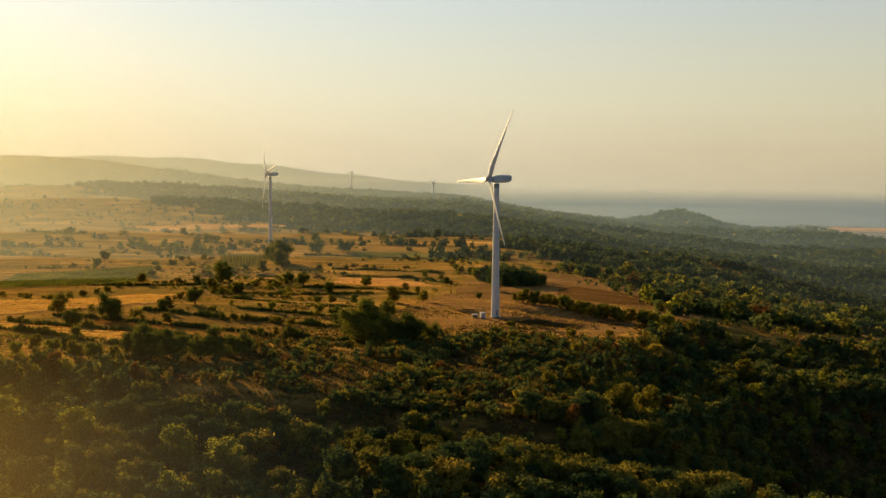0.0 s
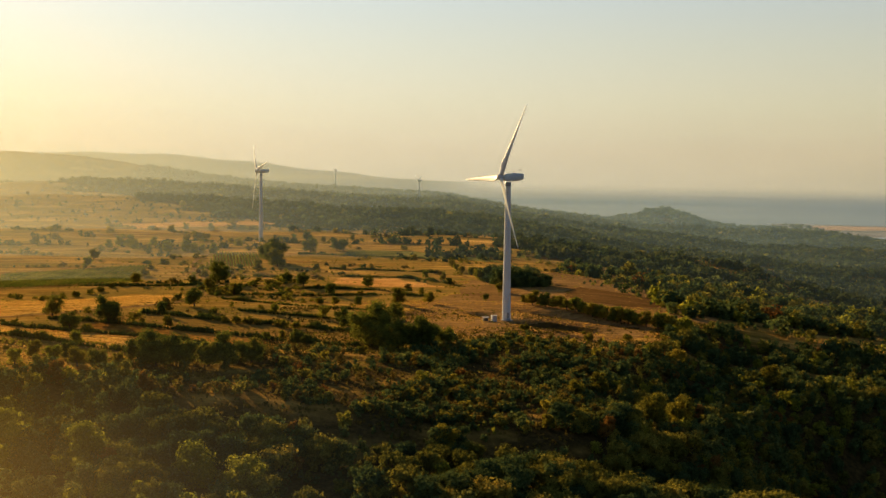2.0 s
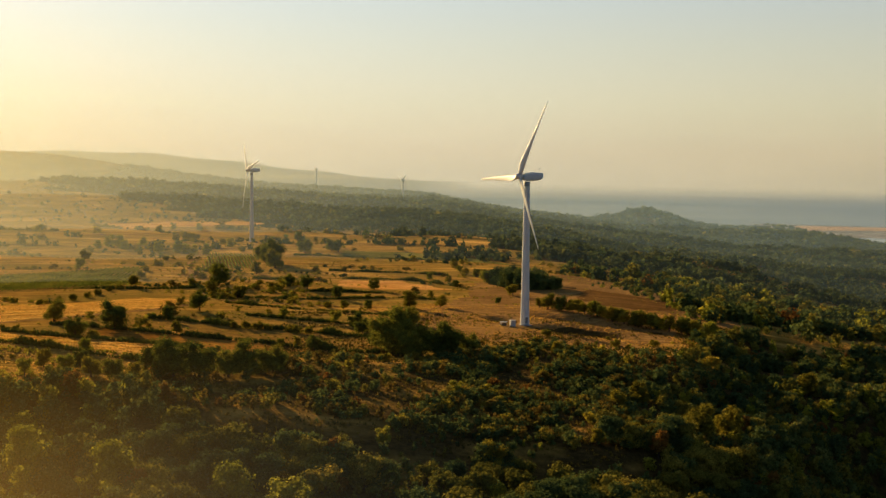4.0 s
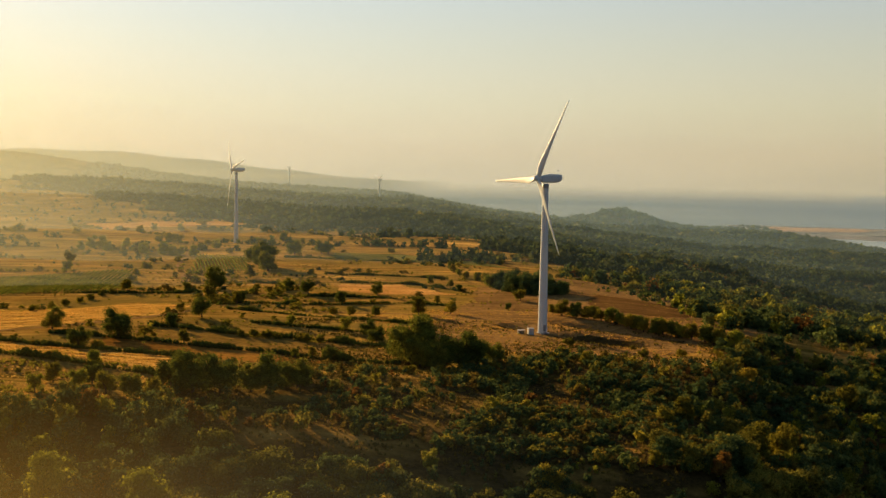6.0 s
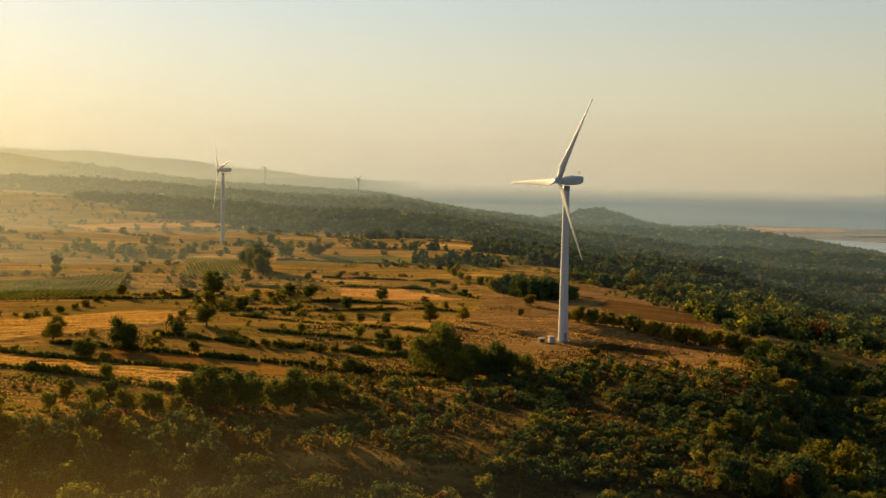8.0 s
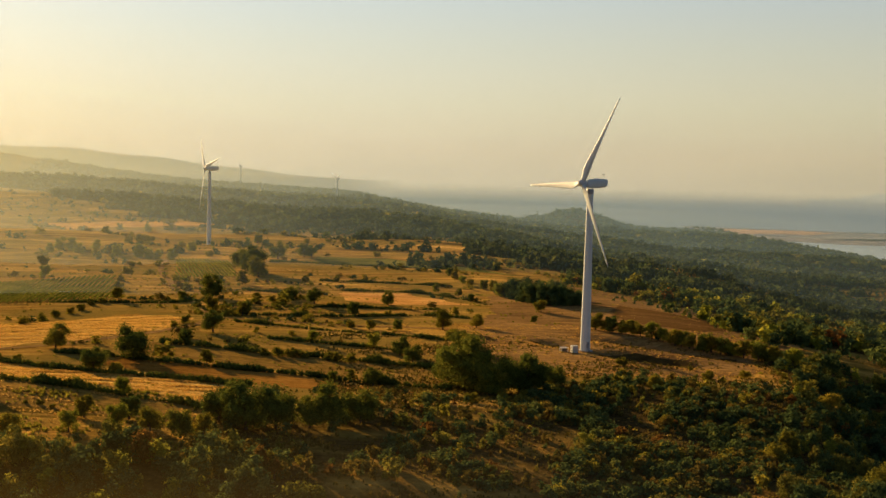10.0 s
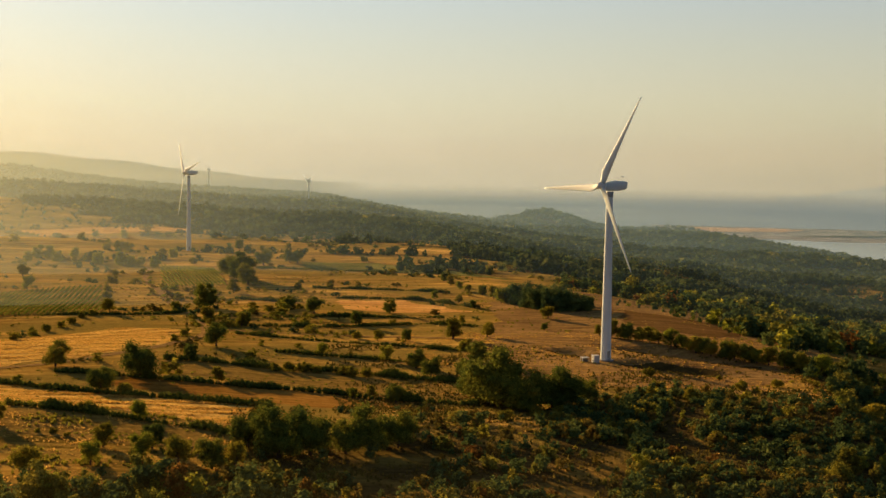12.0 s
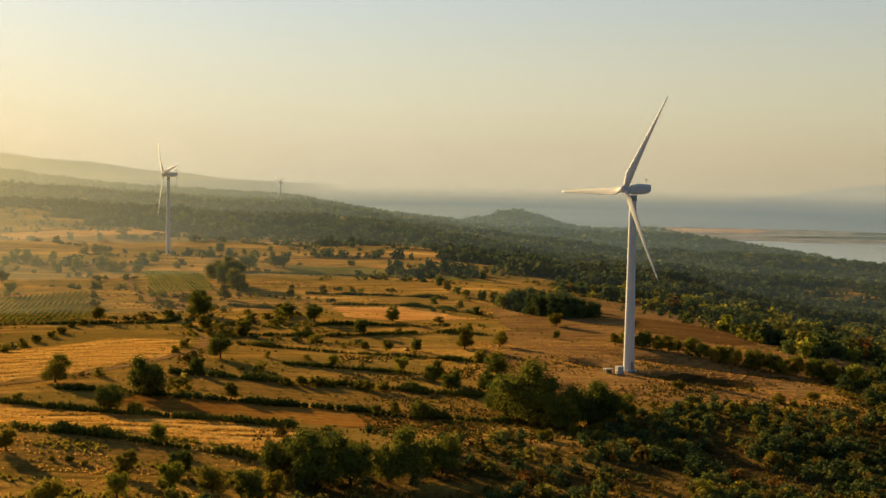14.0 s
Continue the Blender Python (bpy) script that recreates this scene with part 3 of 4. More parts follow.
def thicket(name, pts, lod, mats, label, category="woodland"):
    """Very many plants joined: pts are rows of x, y, height, width, material. Wide crowns take more leaf clumps."""
    rs = np.random.RandomState(len(pts))
    mid = float(np.median(pts[:, 3]))
    sizes = (max(6, int(lod * 0.55)), lod, int(lod * 2.0))
    shapes = []
    for n in sizes:
        lobes = [crown_lobes(rs, 1.0, 1.0, 0.05, 6) for _ in range(8)]
        boughs = 6 if n >= 120 else 3 if n >= 40 else 1 if n >= 12 else 0
        shapes.append([np.concatenate([leaf_tris(rs, lb, n, 1.15 / math.sqrt(n), 0.3)] + [core_tris(rs, lb[k:k + 1], n >= 120) for k in range(boughs)]) for lb in lobes])
    out, idx = [], []
    z = ground(pts[:, 0], pts[:, 1])
    for k, (x, y, h, w, m) in enumerate(pts):
        a = rs.uniform(0, 2 * np.pi)
        c, s = math.cos(a) * w, math.sin(a) * w
        t = shapes[0 if w < 0.8 * mid else 1 if w < 1.3 * mid else 2][k % 8]
        o = np.empty_like(t)
        o[..., 0] = t[..., 0] * c - t[..., 1] * s + x
        o[..., 1] = t[..., 0] * s + t[..., 1] * c + y
        o[..., 2] = t[..., 2] * h + z[k] - 0.05 * h
        out.append(o)
        idx.append(np.full(len(t), m))
    me = tri_mesh(name, np.concatenate(out), mats, np.concatenate(idx))
    return tagged(new(name, me), label, category, kind="stuff")


def scatter(seed, n, x0, x1, y0, y1, cone=True):
    """Places at random, with those far out of the walk's sight left away."""
    rs = np.random.RandomState(seed)
    x, y = rs.uniform(x0, x1, n), rs.uniform(y0, y1, n)
    keep = np.ones(n, bool)
    if cone:
        keep = (x > np.minimum(-0.345 * y - 12, -75 - 0.18 * y) - 12) & (x < np.maximum(0.345 * y + 12, 0.52 * y - 150))
    return x[keep], y[keep], rs


# ---- plots, hedges and single trees on the plateau ----
def inside(x, y, poly):
    r = np.zeros(np.shape(x), bool)
    for (ax, ay), (bx, by) in zip(poly, poly[1:] + poly[:1]):
        hit = (ay > y) != (by > y)
        r ^= hit & (x < (bx - ax) * (y - ay) / (by - ay + 1e-9) + ax)
    return r


FIELDS = []


def plot(name, poly, mat, label, category="field", cell=1.5, lift=0.09):
    """A plot of land draped over the ground, with an uneven edge."""
    FIELDS.append(poly)
    p = np.array(poly, float)
    (x0, y0), (x1, y1) = p.min(0) - 4, p.max(0) + 4
    gx, gy = np.arange(x0, x1, cell), np.arange(y0, y1, cell)
    x, y = np.meshgrid(gx, gy, indexing="ij")
    cx, cy = x[:-1, :-1] + cell / 2, y[:-1, :-1] + cell / 2
    keep = inside(cx + 1.6 * waves(cx, cy, 31, 22), cy + 1.6 * waves(cx, cy, 32, 18), poly)
    n = len(gy)
    i, j = np.nonzero(keep)
    f = np.stack([i * n + j, (i + 1) * n + j, (i + 1) * n + j + 1, i * n + j + 1], -1)
    used, f = np.unique(f, return_inverse=True)
    v = np.stack([x.ravel(), y.ravel(), ground(x, y).ravel() + lift], -1)[used]
    return tagged(sheet(name, v.tolist(), f.reshape(-1, 4).tolist(), mat, True), label, category, kind="structure")


plot("field", [(-70, 1003), (-18, 992), (50, 868), (-7, 905), (-68, 963)], M_GREEN, "strip of dull green crop between dry fields")
plot("field", [(-59, 727), (-27, 728), (-2, 680), (-36, 658), (-55, 667)], M_PALE, "pale stubble field on the plateau")
plot("field", [(66, 683), (90, 668), (116, 641), (100, 618), (79, 600), (62, 612), (54, 636)], M_SOIL, "bare reddish ploughed field beside the woodland", "field", 1.5, 0.16)
plot("field", [(-127, 457), (-114, 451), (-95, 442), (-76, 438), (-39, 448), (-58, 456), (-79, 467), (-102, 470), (-126, 476)], M_BROWN, "brown ploughed strip between two hedges")
plot("field", [(-117, 513), (-102, 513), (-73, 508), (-44, 493), (-29, 482), (-38, 459), (-57, 467), (-78, 479), (-102, 481), (-124, 487)], M_OLIVE, "olive brown mown meadow between two hedges")
STRAW_A = [(-160, 468), (-129, 452), (-114, 446), (-95, 437), (-84, 428), (-93, 401), (-111, 410), (-135, 419), (-170, 430)]
STRAW_B = [(-168, 490), (-142, 505), (-120, 553), (-115, 598), (-142, 611), (-165, 583), (-190, 541)]
plot("field", STRAW_A, M_STRAW, "rough field of bright golden straw grass", "field", 0.8)
plot("field", [(-165, 424), (-135, 413), (-111, 404), (-96, 396), (-98, 380), (-112, 376), (-140, 384), (-170, 396)], M_OLIVE, "strip of olive brown grass between a hedge and the wood", "field", 0.7)
plot("field", STRAW_B, M_STRAW, "rough field of bright golden straw grass", "field", 0.8)
plot("field", [(-27, 500), (-24, 540), (-2, 592), (48, 604), (84, 575), (76, 512), (44, 470), (2, 474)], M_RUSSET, "reddish brown dry grass round the turbine")
plot("field", [(-22, 560), (4, 640), (12, 720), (70, 800), (132, 690), (136, 630), (106, 560), (50, 600), (-2, 594)], M_RUSSET, "brown dry grass behind the turbine", "field", 1.5, 0.05)
# the dips beside the turbine: dark grass colour paints in their shade
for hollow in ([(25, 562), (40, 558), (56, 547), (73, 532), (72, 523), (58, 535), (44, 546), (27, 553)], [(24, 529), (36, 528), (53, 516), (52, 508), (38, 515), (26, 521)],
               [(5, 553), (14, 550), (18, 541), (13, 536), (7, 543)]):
    plot("hollow", hollow, M_HOLLOW_SHADE, "shallow hollow of dark grass with shade painted in beside the turbine", "hollow", 0.5, 0.32)
plot("field", [(-330, 1400), (-215, 1500), (-170, 1460), (-290, 1300)], M_PALE, "pale stubble field below the wooded ridge")
plot("field", [(10, 1180), (60, 1160), (112, 1112), (95, 1096), (15, 1160)], M_STRAW, "dry golden clearing among the woods")


def drape_line(pts, step):
    """Evenly spaced places along a line of points, with the way that it runs."""
    p = np.array(pts, float)
    # rounded corners
    for _ in range(2):
        q, r = p[:-1] * 0.75 + p[1:] * 0.25, p[:-1] * 0.25 + p[1:] * 0.75
        p = np.concatenate([p[:1], np.stack([q, r], 1).reshape(-1, 2), p[-1:]])
    d = np.linalg.norm(np.diff(p, axis=0), axis=1)
    s = np.concatenate([[0], np.cumsum(d)])
    t = np.arange(0, s[-1], step)
    x, y = np.interp(t, s, p[:, 0]), np.interp(t, s, p[:, 1])
    w = np.stack([np.gradient(x), np.gradient(y)], -1)
    return x, y, w / np.linalg.norm(w, axis=1, keepdims=True)


def track(pts, width, label):
    """A dirt track with two worn ruts and a grassy middle."""
    x, y, w = drape_line(pts, 2.0)
    side = np.stack([-w[:, 1], w[:, 0]], -1)
    v, f = [], []
    offs = (-0.5, -0.38, -0.2, 0.0, 0.2, 0.38, 0.5)
    dips = (0.10, 0.11, 0.08, 0.14, 0.08, 0.11, 0.10)
    wob = 0.25 * waves(x, y, 41, 20)
    for k in range(len(x)):
        for o, h in zip(offs, dips):
            px, py = x[k] + side[k, 0] * (o * width + wob[k]), y[k] + side[k, 1] * (o * width + wob[k])
            v.append((px, py, float(ground(px, py)) + h + 0.03))
    for k in range(len(x) - 1):
        for c in range(6):
            a = k * 7 + c
            f.append((a, a + 1, a + 8, a + 7))
    return tagged(sheet("track", v, f, M_TRACK, True), label, "track", kind="structure")


track([(-163, 940), (-158, 856), (-143, 773), (-133, 710), (-122, 667), (-114, 634), (-110, 603), (-110, 573), (-118, 552), (-128, 526), (-142, 498), (-159, 489), (-200, 480)], 3.2, "pale dirt track winding between the fields")
track([(-110, 603), (-92, 596), (-70, 590), (-40, 588), (0, 575), (20, 548)], 2.6, "faint dirt track leading to the turbine")


def hedge(pts, height, width, seed, mat, label):
    """A low uneven hedge or weedy bank along a line."""
    rs = np.random.RandomState(seed)
    x, y, w = drape_line(pts, 0.8)
    n = len(x)
    lump = 0.8 + 0.4 * waves(x, y, seed, 14) + 0.2 * rs.rand(n)
    lobes = [(x[k] + rs.normal(0, 0.25), y[k] + rs.normal(0, 0.25), float(ground(x[k], y[k])) + 0.3 * height * max(0.15, lump[k]), width * 0.5 * max(0.35, lump[k]), height / width * 1.2)
             for k in range(n) if lump[k] > 0.22]
    me = tri_mesh("hedge", np.concatenate([leaf_tris(rs, lobes, 75 * len(lobes), 0.17, 0.4), core_tris(rs, lobes, False, 0.75)]), [mat])
    return tagged(new("hedge", me), label, "hedge", "hedges between the fields")


OAK_SITES = [
    (-145, 490, 7.3), (-120, 470, 10.0), (-104, 546, 7.4), (-115, 680, 10.9), (-111, 857, 12.7), (-103, 833, 15.3), (-100, 809, 11.3), (-94, 965, 11.2), (-127, 446, 6.4), (-84, 372, 10.2),
    (-78, 375, 9.2), (-71, 378, 7.0), (-66, 380, 9.4), (-60, 384, 8.0), (-90, 378, 7.0), (-30, 455, 15.2), (-27, 449, 12.0), (-32, 464, 10.0), (-15, 447, 10.8), (-21, 445, 11.0), (-10, 449, 8.8), (-24, 442, 8.6), (-5, 452, 6.4),
    (-54, 457, 4.9), (-43, 515, 6.2), (-40, 500, 6.3), (-30, 498, 5.5), (-23, 524, 7.0), (-77, 1000, 9.5), (-72, 995, 8.7), (-39, 656, 5.8), (-80, 670, 5.7), (-70, 652, 6.6),
]
TREE_SITES = [
    (-110, 510, 5.0), (-106, 765, 6.9), (-160, 944, 7.4), (-152, 662, 6.1), (-126, 667, 4.4), (-111, 626, 6.6), (-204, 769, 6.5), (-224, 865, 6.6), (-245, 994, 6.4), (-247, 1040, 9.3),
    (-239, 1038, 9.3), (-227, 998, 7.1), (-225, 1053, 6.8), (-199, 980, 7.7), (-183, 969, 8.7), (-176, 960, 6.9), (-171, 958, 6.2), (-157, 1050, 6.9), (-137, 1164, 5.2), (-126, 1085, 4.8),
    (-116, 1181, 7.9), (-97, 1131, 5.0), (-219, 1305, 7.3), (-246, 1314, 6.4), (-97, 618, 5.3), (-100, 471, 4.2), (-113, 402, 4.2), (-140, 390, 4.2), (-108, 374, 4.8), (-117, 373, 4.8),
    (-109, 362, 5.0), (-102, 360, 5.4), (-96, 358, 5.6), (-92, 362, 4.6), (-117, 356, 4.4), (-126, 348, 5.0),
]
TREE_SITES_B = [
    (-55, 620, 5.6), (-98, 614, 5.6), (-71, 535, 4.2), (-50, 577, 3.8), (-40, 577, 4.2), (-23, 580, 7.7), (-11, 737, 4.1), (-2, 720, 4.0), (1, 695, 3.6), (-13, 629, 3.4),
    (-51, 528, 5.0), (-10, 585, 5.4), (5, 831, 4.8), (5, 802, 5.2), (7, 781, 4.5), (10, 771, 4.1), (15, 758, 4.9), (18, 741, 6.3), (18, 720, 6.6), (26, 652, 5.4),
    (16, 610, 2.9), (-60, 464, 3.4), (-65, 460, 3.0), (35, 584, 6.8), (40, 578, 6.0), (46, 571, 5.5), (51, 562, 6.2), (57, 553, 6.1), (65, 545, 6.3), (43, 575, 5.0), (54, 558, 5.2), (61, 549, 5.6), (70, 541, 6.0), (76, 535, 6.4), (38, 581, 4.2),
    (48, 567, 5.0), (59, 552, 5.4), (67, 543, 6.0), (73, 538, 5.2), (44, 573, 5.4), (80, 531, 6.5), (84, 526, 6.2), (88, 521, 6.8), (32, 588, 4.4),
]
SHRUB_SITES = [
    (-176, 879, 3.1), (-171, 827, 4.6), (-164, 755, 3.6), (-160, 718, 4.3), (-116, 576, 3.3), (-118, 559, 2.6), (-216, 999, 3.9), (-167, 1081, 5.1), (-138, 963, 4.2), (-77, 1203, 4.5),
    (-250, 1263, 6.5), (-204, 1136, 7.5), (-197, 1132, 6.6), (-214, 1141, 5.8), (-82, 692, 3.8), (-121, 445, 3.2), (-150, 463, 2.4), (-142, 453, 1.8), (-96, 466, 1.7), (-98, 436, 1.9),
    (-101, 437, 1.3), (-125, 406, 2.8), (-131, 384, 1.2), (-128, 384, 1.4), (-125, 382, 1.2), (-43, 804, 3.1), (-74, 783, 3.8), (-59, 782, 3.3), (-41, 620, 2.7), (-57, 583, 3.0),
]
SHRUB_SITES_B = [
    (-23, 551, 4.3), (-27, 1010, 4.1), (-1, 975, 2.9), (1, 956, 3.2), (6, 954, 2.8), (11, 942, 3.1), (-85, 503, 2.8), (-81, 504, 3.1), (-77, 505, 3.1), (-73, 504, 2.5),
    (-66, 503, 3.1), (-63, 501, 3.4), (-59, 501, 3.1), (-171, 568, 2.8), (-170, 597, 3.0), (-167, 606, 3.1), (-164, 619, 3.0), (-162, 630, 2.9), (-160, 645, 2.7), (-157, 652, 2.6),
    (25, 499, 2.9), (19, 468, 3.2), (24, 453, 3.7), (46, 478, 3.1), (62, 491, 2.9), (47, 500, 1.6), (-22, 435, 2.9), (-15, 438, 2.6), (-31, 424, 3.0), (-5, 443, 2.2),
]
DARK_WOOD = [
    (22, 720, 7.6), (24, 708, 9.0), (27, 696, 9.3), (30, 690, 9.7), (34, 684, 9.6), (39, 684, 8.6), (43, 683, 7.7), (47, 677, 6.2), (29, 742, 7.9), (35, 729, 9.3),
    (44, 721, 9.2), (26, 700, 6.5), (32, 678, 6.8), (37, 676, 6.2), (42, 675, 6.0), (50, 684, 6.5), (20, 730, 6.4),
]
HEDGES = [
    [(-154, 462), (-142, 453), (-128, 446), (-114, 440), (-105, 438), (-95, 433), (-86, 431)],
    [(-143, 479), (-125, 473), (-116, 469), (-102, 467), (-90, 464), (-79, 467), (-68, 465), (-57, 460), (-49, 460), (-38, 455), (-33, 452)],
    [(-117, 509), (-102, 510), (-90, 506), (-73, 508), (-58, 505), (-44, 496), (-27, 486)],
    [(-142, 411), (-133, 408), (-122, 405), (-110, 400), (-100, 397), (-94, 392)],
    [(-99, 586), (-69, 568), (-47, 564), (-22, 548)],
    [(-85, 539), (-58, 531), (-44, 526)],
    [(-67, 786), (-37, 780), (-9, 772), (-0, 765)],
    [(-97, 915), (-71, 936), (-38, 938), (-7, 905)],
    [(-58, 737), (-33, 735), (-16, 731), (-0, 700)],
    [(-82, 643), (-55, 643), (-38, 639), (-18, 648)],
    [(-99, 618), (-72, 615), (-47, 617), (-22, 625), (-9, 618)],
    [(-188, 655), (-154, 654), (-138, 654), (-123, 661)],
    [(-104, 729), (-82, 708)],
]

for k, pts in enumerate(HEDGES):
    big = k in (0, 1, 2, 3)
    hedge(pts, 2.3 if big else 1.7, 2.4 if big else 1.9, 60 + k, M_OAK,
          "dense dark green hedge on a field bank" if big else "low scrubby hedge between dry fields")

rs = np.random.RandomState(7)
for sites, kinds, name, label, cat, group in (
        (OAK_SITES, LONE_OAKS, "oak_tree", "broad dark green oak tree standing in a dry field", "tree", "oaks on the plateau"),
        (TREE_SITES, FIELD_TREES, "field_tree", "small round green tree in a dry field", "tree", "small field trees"),
        (TREE_SITES_B, FIELD_TREES, "field_tree", "small yellowish green tree beside a field bank", "tree", "small field trees"),
        (SHRUB_SITES, SHRUBS, "shrub", "low olive green shrub in dry grass", "shrub", "shrubs in the fields"),
        (SHRUB_SITES_B, SHRUBS, "shrub", "low bushy yellow green shrub on a bank", "shrub", "shrubs in the fields"),
        (DARK_WOOD, COPSE, "copse_tree", "dark dense oak tree in a small copse", "tree", "copse behind the turbine")):
    for k, (x, y, h) in enumerate(sites):
        pale = name == "field_tree" and x < -150 and y > 930
        kind = WILLOWS[k % 2] if pale else kinds[k % len(kinds)]
        kind.plant(name, x, y, h, float(rs.uniform(0, 360)), "round bright yellow green tree in a field row" if pale else label, group, cat, 0.25 if cat == "shrub" else 0.0)


def vineyard(poly, way, gap, label):
    """Vine rows across a plot, running that many degrees clockwise from +y; each row is a part."""
    thing = tagged(new("vineyard"), label, "vineyard")
    rs = np.random.RandomState(len(label))
    p = np.array(poly, float)
    mid = p.mean(0)
    along = np.array((math.sin(radians(way)), math.cos(radians(way))))
    side = np.array((along[1], -along[0]))
    reach = float(np.abs((p - mid) @ side).max())
    length = float(np.abs((p - mid) @ along).max())
    for k in np.arange(-reach, reach, gap):
        t = np.arange(-length, length, 0.9)
        x, y = mid[0] + side[0] * k + along[0] * t, mid[1] + side[1] * k + along[1] * t
        keep = inside(x, y, poly)
        x, y = x[keep], y[keep]
        if len(x) < 8:
            continue
        z = ground(x, y)
        lobes = [(x[i], y[i], z[i] + 0.75, 0.32 * rs.uniform(0.8, 1.2), 1.6) for i in range(len(x))]
        row = new("vine_row", tri_mesh("vine_row", leaf_tris(rs, lobes, 11 * len(lobes), 0.27, 0.5), [M_VINE]))
        row.parent = thing
    return thing


VINEYARDS = [(-240, 736), (-170, 774), (-156, 668), (-222, 640)], [(-158, 955), (-121, 905), (-111, 808), (-143, 801)]
FIELDS += [[(-245, 740), (-165, 778), (-150, 664), (-225, 634)], [(-162, 960), (-117, 908), (-107, 804), (-147, 796)]]
vineyard(VINEYARDS[0], -2.0, 2.3, "vineyard of trimmed green rows on pale soil")
vineyard(VINEYARDS[1], -9.0, 2.0, "small vineyard of green rows beside the dirt track")


# ---- kiosk at the foot of the turbine ----
def kiosk():
    t = tagged(new("transformer_kiosk"), "white box-shaped transformer kiosk with flat roof", "kiosk")
    bm = bmesh.new()
    box(bm, -1.3, 1.3, -1.3, 1.3, -0.3, 0.15, 0.03)
    part("plinth", bm, M_CONCRETE, t, "concrete plinth")
    bm = bmesh.new()
    box(bm, -1.15, 1.15, -1.15, 1.15, 0.15, 2.7, 0.03)
    body = part("body", bm, M_KIOSK, t)
    bm = bmesh.new()
    box(bm, -1.3, 1.3, -1.3, 1.3, 2.7, 2.88, 0.04)
    part("roof", bm, M_KIOSK, t, "flat white roof slab")
    for x in (-0.53, 0.53):
        bm = bmesh.new()
        box(bm, x - 0.48, x + 0.48, -1.19, -1.153, 0.3, 2.4, 0.01)
        door = part("door", bm, M_KIOSK, body, "white steel door")
    for z in (0.6, 1.95):
        bm = bmesh.new()
        for k in range(5):
            box(bm, -1.185, -1.153, -0.5, 0.5, z + k * 0.07, z + k * 0.07 + 0.045)
        part("vent", bm, M_DARK, body, "dark louvred vent")
    return t


def shelter():
    t = tagged(new("equipment_shelter"), "low open equipment shelter with a pale flat roof", "shelter")
    bm = bmesh.new()
    box(bm, -1.5, 1.5, -1.1, 1.1, 1.55, 1.75, 0.03)
    part("roof", bm, M_KIOSK, t, "pale flat roof")
    for x in (-1.35, 1.35):
        for y in (-0.95, 0.95):
            bm = bmesh.new()
            box(bm, x - 0.07, x + 0.07, y - 0.07, y + 0.07, -0.3, 1.55)
            part("post", bm, M_KIOSK, t)
    bm = bmesh.new()
    box(bm, -1.0, 1.1, -0.6, 0.7, -0.2, 1.25, 0.05)
    part("cabinet", bm, M_SLATE, t, "dark grey equipment cabinet")
    return t


for ob, x, y, turn in ((kiosk(), 15.2, 525.0, 12), (shelter(), 12.0, 526.2, 12)):
    ob.matrix_basis = pose(x, y, float(ground(x, y)) + 0.05, 0, 0, turn) @ Matrix.Scale(0.82, 4)


# ---- woods ----
WOODS = ((1, 190, 400, 10500, 210, 4.9, 4.6), (6, 400, 560, 7000, 170, 5.0, 4.8), (2, 560, 900, 21000, 50, 5.8, 5.6), (3, 900, 1700, 42000, 14, 6.3, 6.6),
         (4, 1700, 3200, 60000, 7, 6.0, 8.0), (5, 3200, 4700, 36000, 6, 8.0, 13.0))
single = 0
for seed, y0, y1, n, lod, h, w in WOODS:
    x, y, rs = scatter(seed, n, -0.5 * y1 - 40, min(0.5 * y1 + 40, 1150), y0, y1)
    keep = rs.rand(len(x)) < wood(x, y) * np.clip(0.8 + 0.3 * waves(x, y, 21, 60), 0.2, 1)
    x, y = x[keep], y[keep]
    k = len(x)
    tall = np.exp(rs.normal(-0.22, 0.34, k)) * (1 + 0.3 * waves(x, y, 22, 70) + 0.15 * waves(x, y, 23, 260)) * np.where(rs.rand(k) < 0.12, 1.6, 1.0) * (0.55 + 0.45 * ramp01((wood(x, y) - 0.2) / 0.5))
    tall = tall * (1 - 0.5 * ramp01((y - wood_edge(x) + 4) / 12) * ramp01((500 - y) / 20) * ramp01(0.5 - bank(x, y) / 12) * ramp01((x + 90) / 15))
    low = ramp01((y - wood_edge(x) + 4) / 12) * ramp01((490 - y) / 20) * ramp01(0.5 - bank(x, y) / 12) * ramp01((x + 90) / 15)
    tall = tall * np.where(y < 400, 0.9 + 0.35 * (rs.rand(k) < 0.1), 1)
    tall = np.clip(tall, 0.35, 1.35 if seed in (1, 6) else 1.75)
    pts = np.stack([x, y, h * tall, w * tall * (1 - 0.3 * low) * rs.uniform(0.8, 1.2, k), rs.choice(4, k, p=[0.60, 0.27, 0.015, 0.115] if seed in (1, 6, 2) else [0.8, 0.19, 0.0, 0.01])], -1)
    if seed == 1:
        # the trees that the walk passes nearest stand singly
        near = np.nonzero((x > -75) & (x < 70) & (y > 262) & (y < 345) & (tall > 0.85))[0][:280]
        for q in near:
            kind = (OAKS + POPLARS[:1])[q % 6] if q % 37 else RUSTY
            kind.plant("woodland_tree", float(x[q]), float(y[q]), float(pts[q, 2]) * 1.05, float(rs.uniform(0, 360)),
                       "green and yellowing oak in dense woodland" if q % 37 else "rust coloured autumn tree in dense woodland", "woodland trees on the near slope", "tree")
        pts = np.delete(pts, near, 0)
    thicket("woodland", pts, lod, [M_LEAF, M_BUSH, M_RUST, M_GOLD] if seed in (1, 6, 2) else [M_FAR_LEAF, M_LEAF, M_RUST, M_BUSH], "dense green and yellowing oak woodland on the slopes")


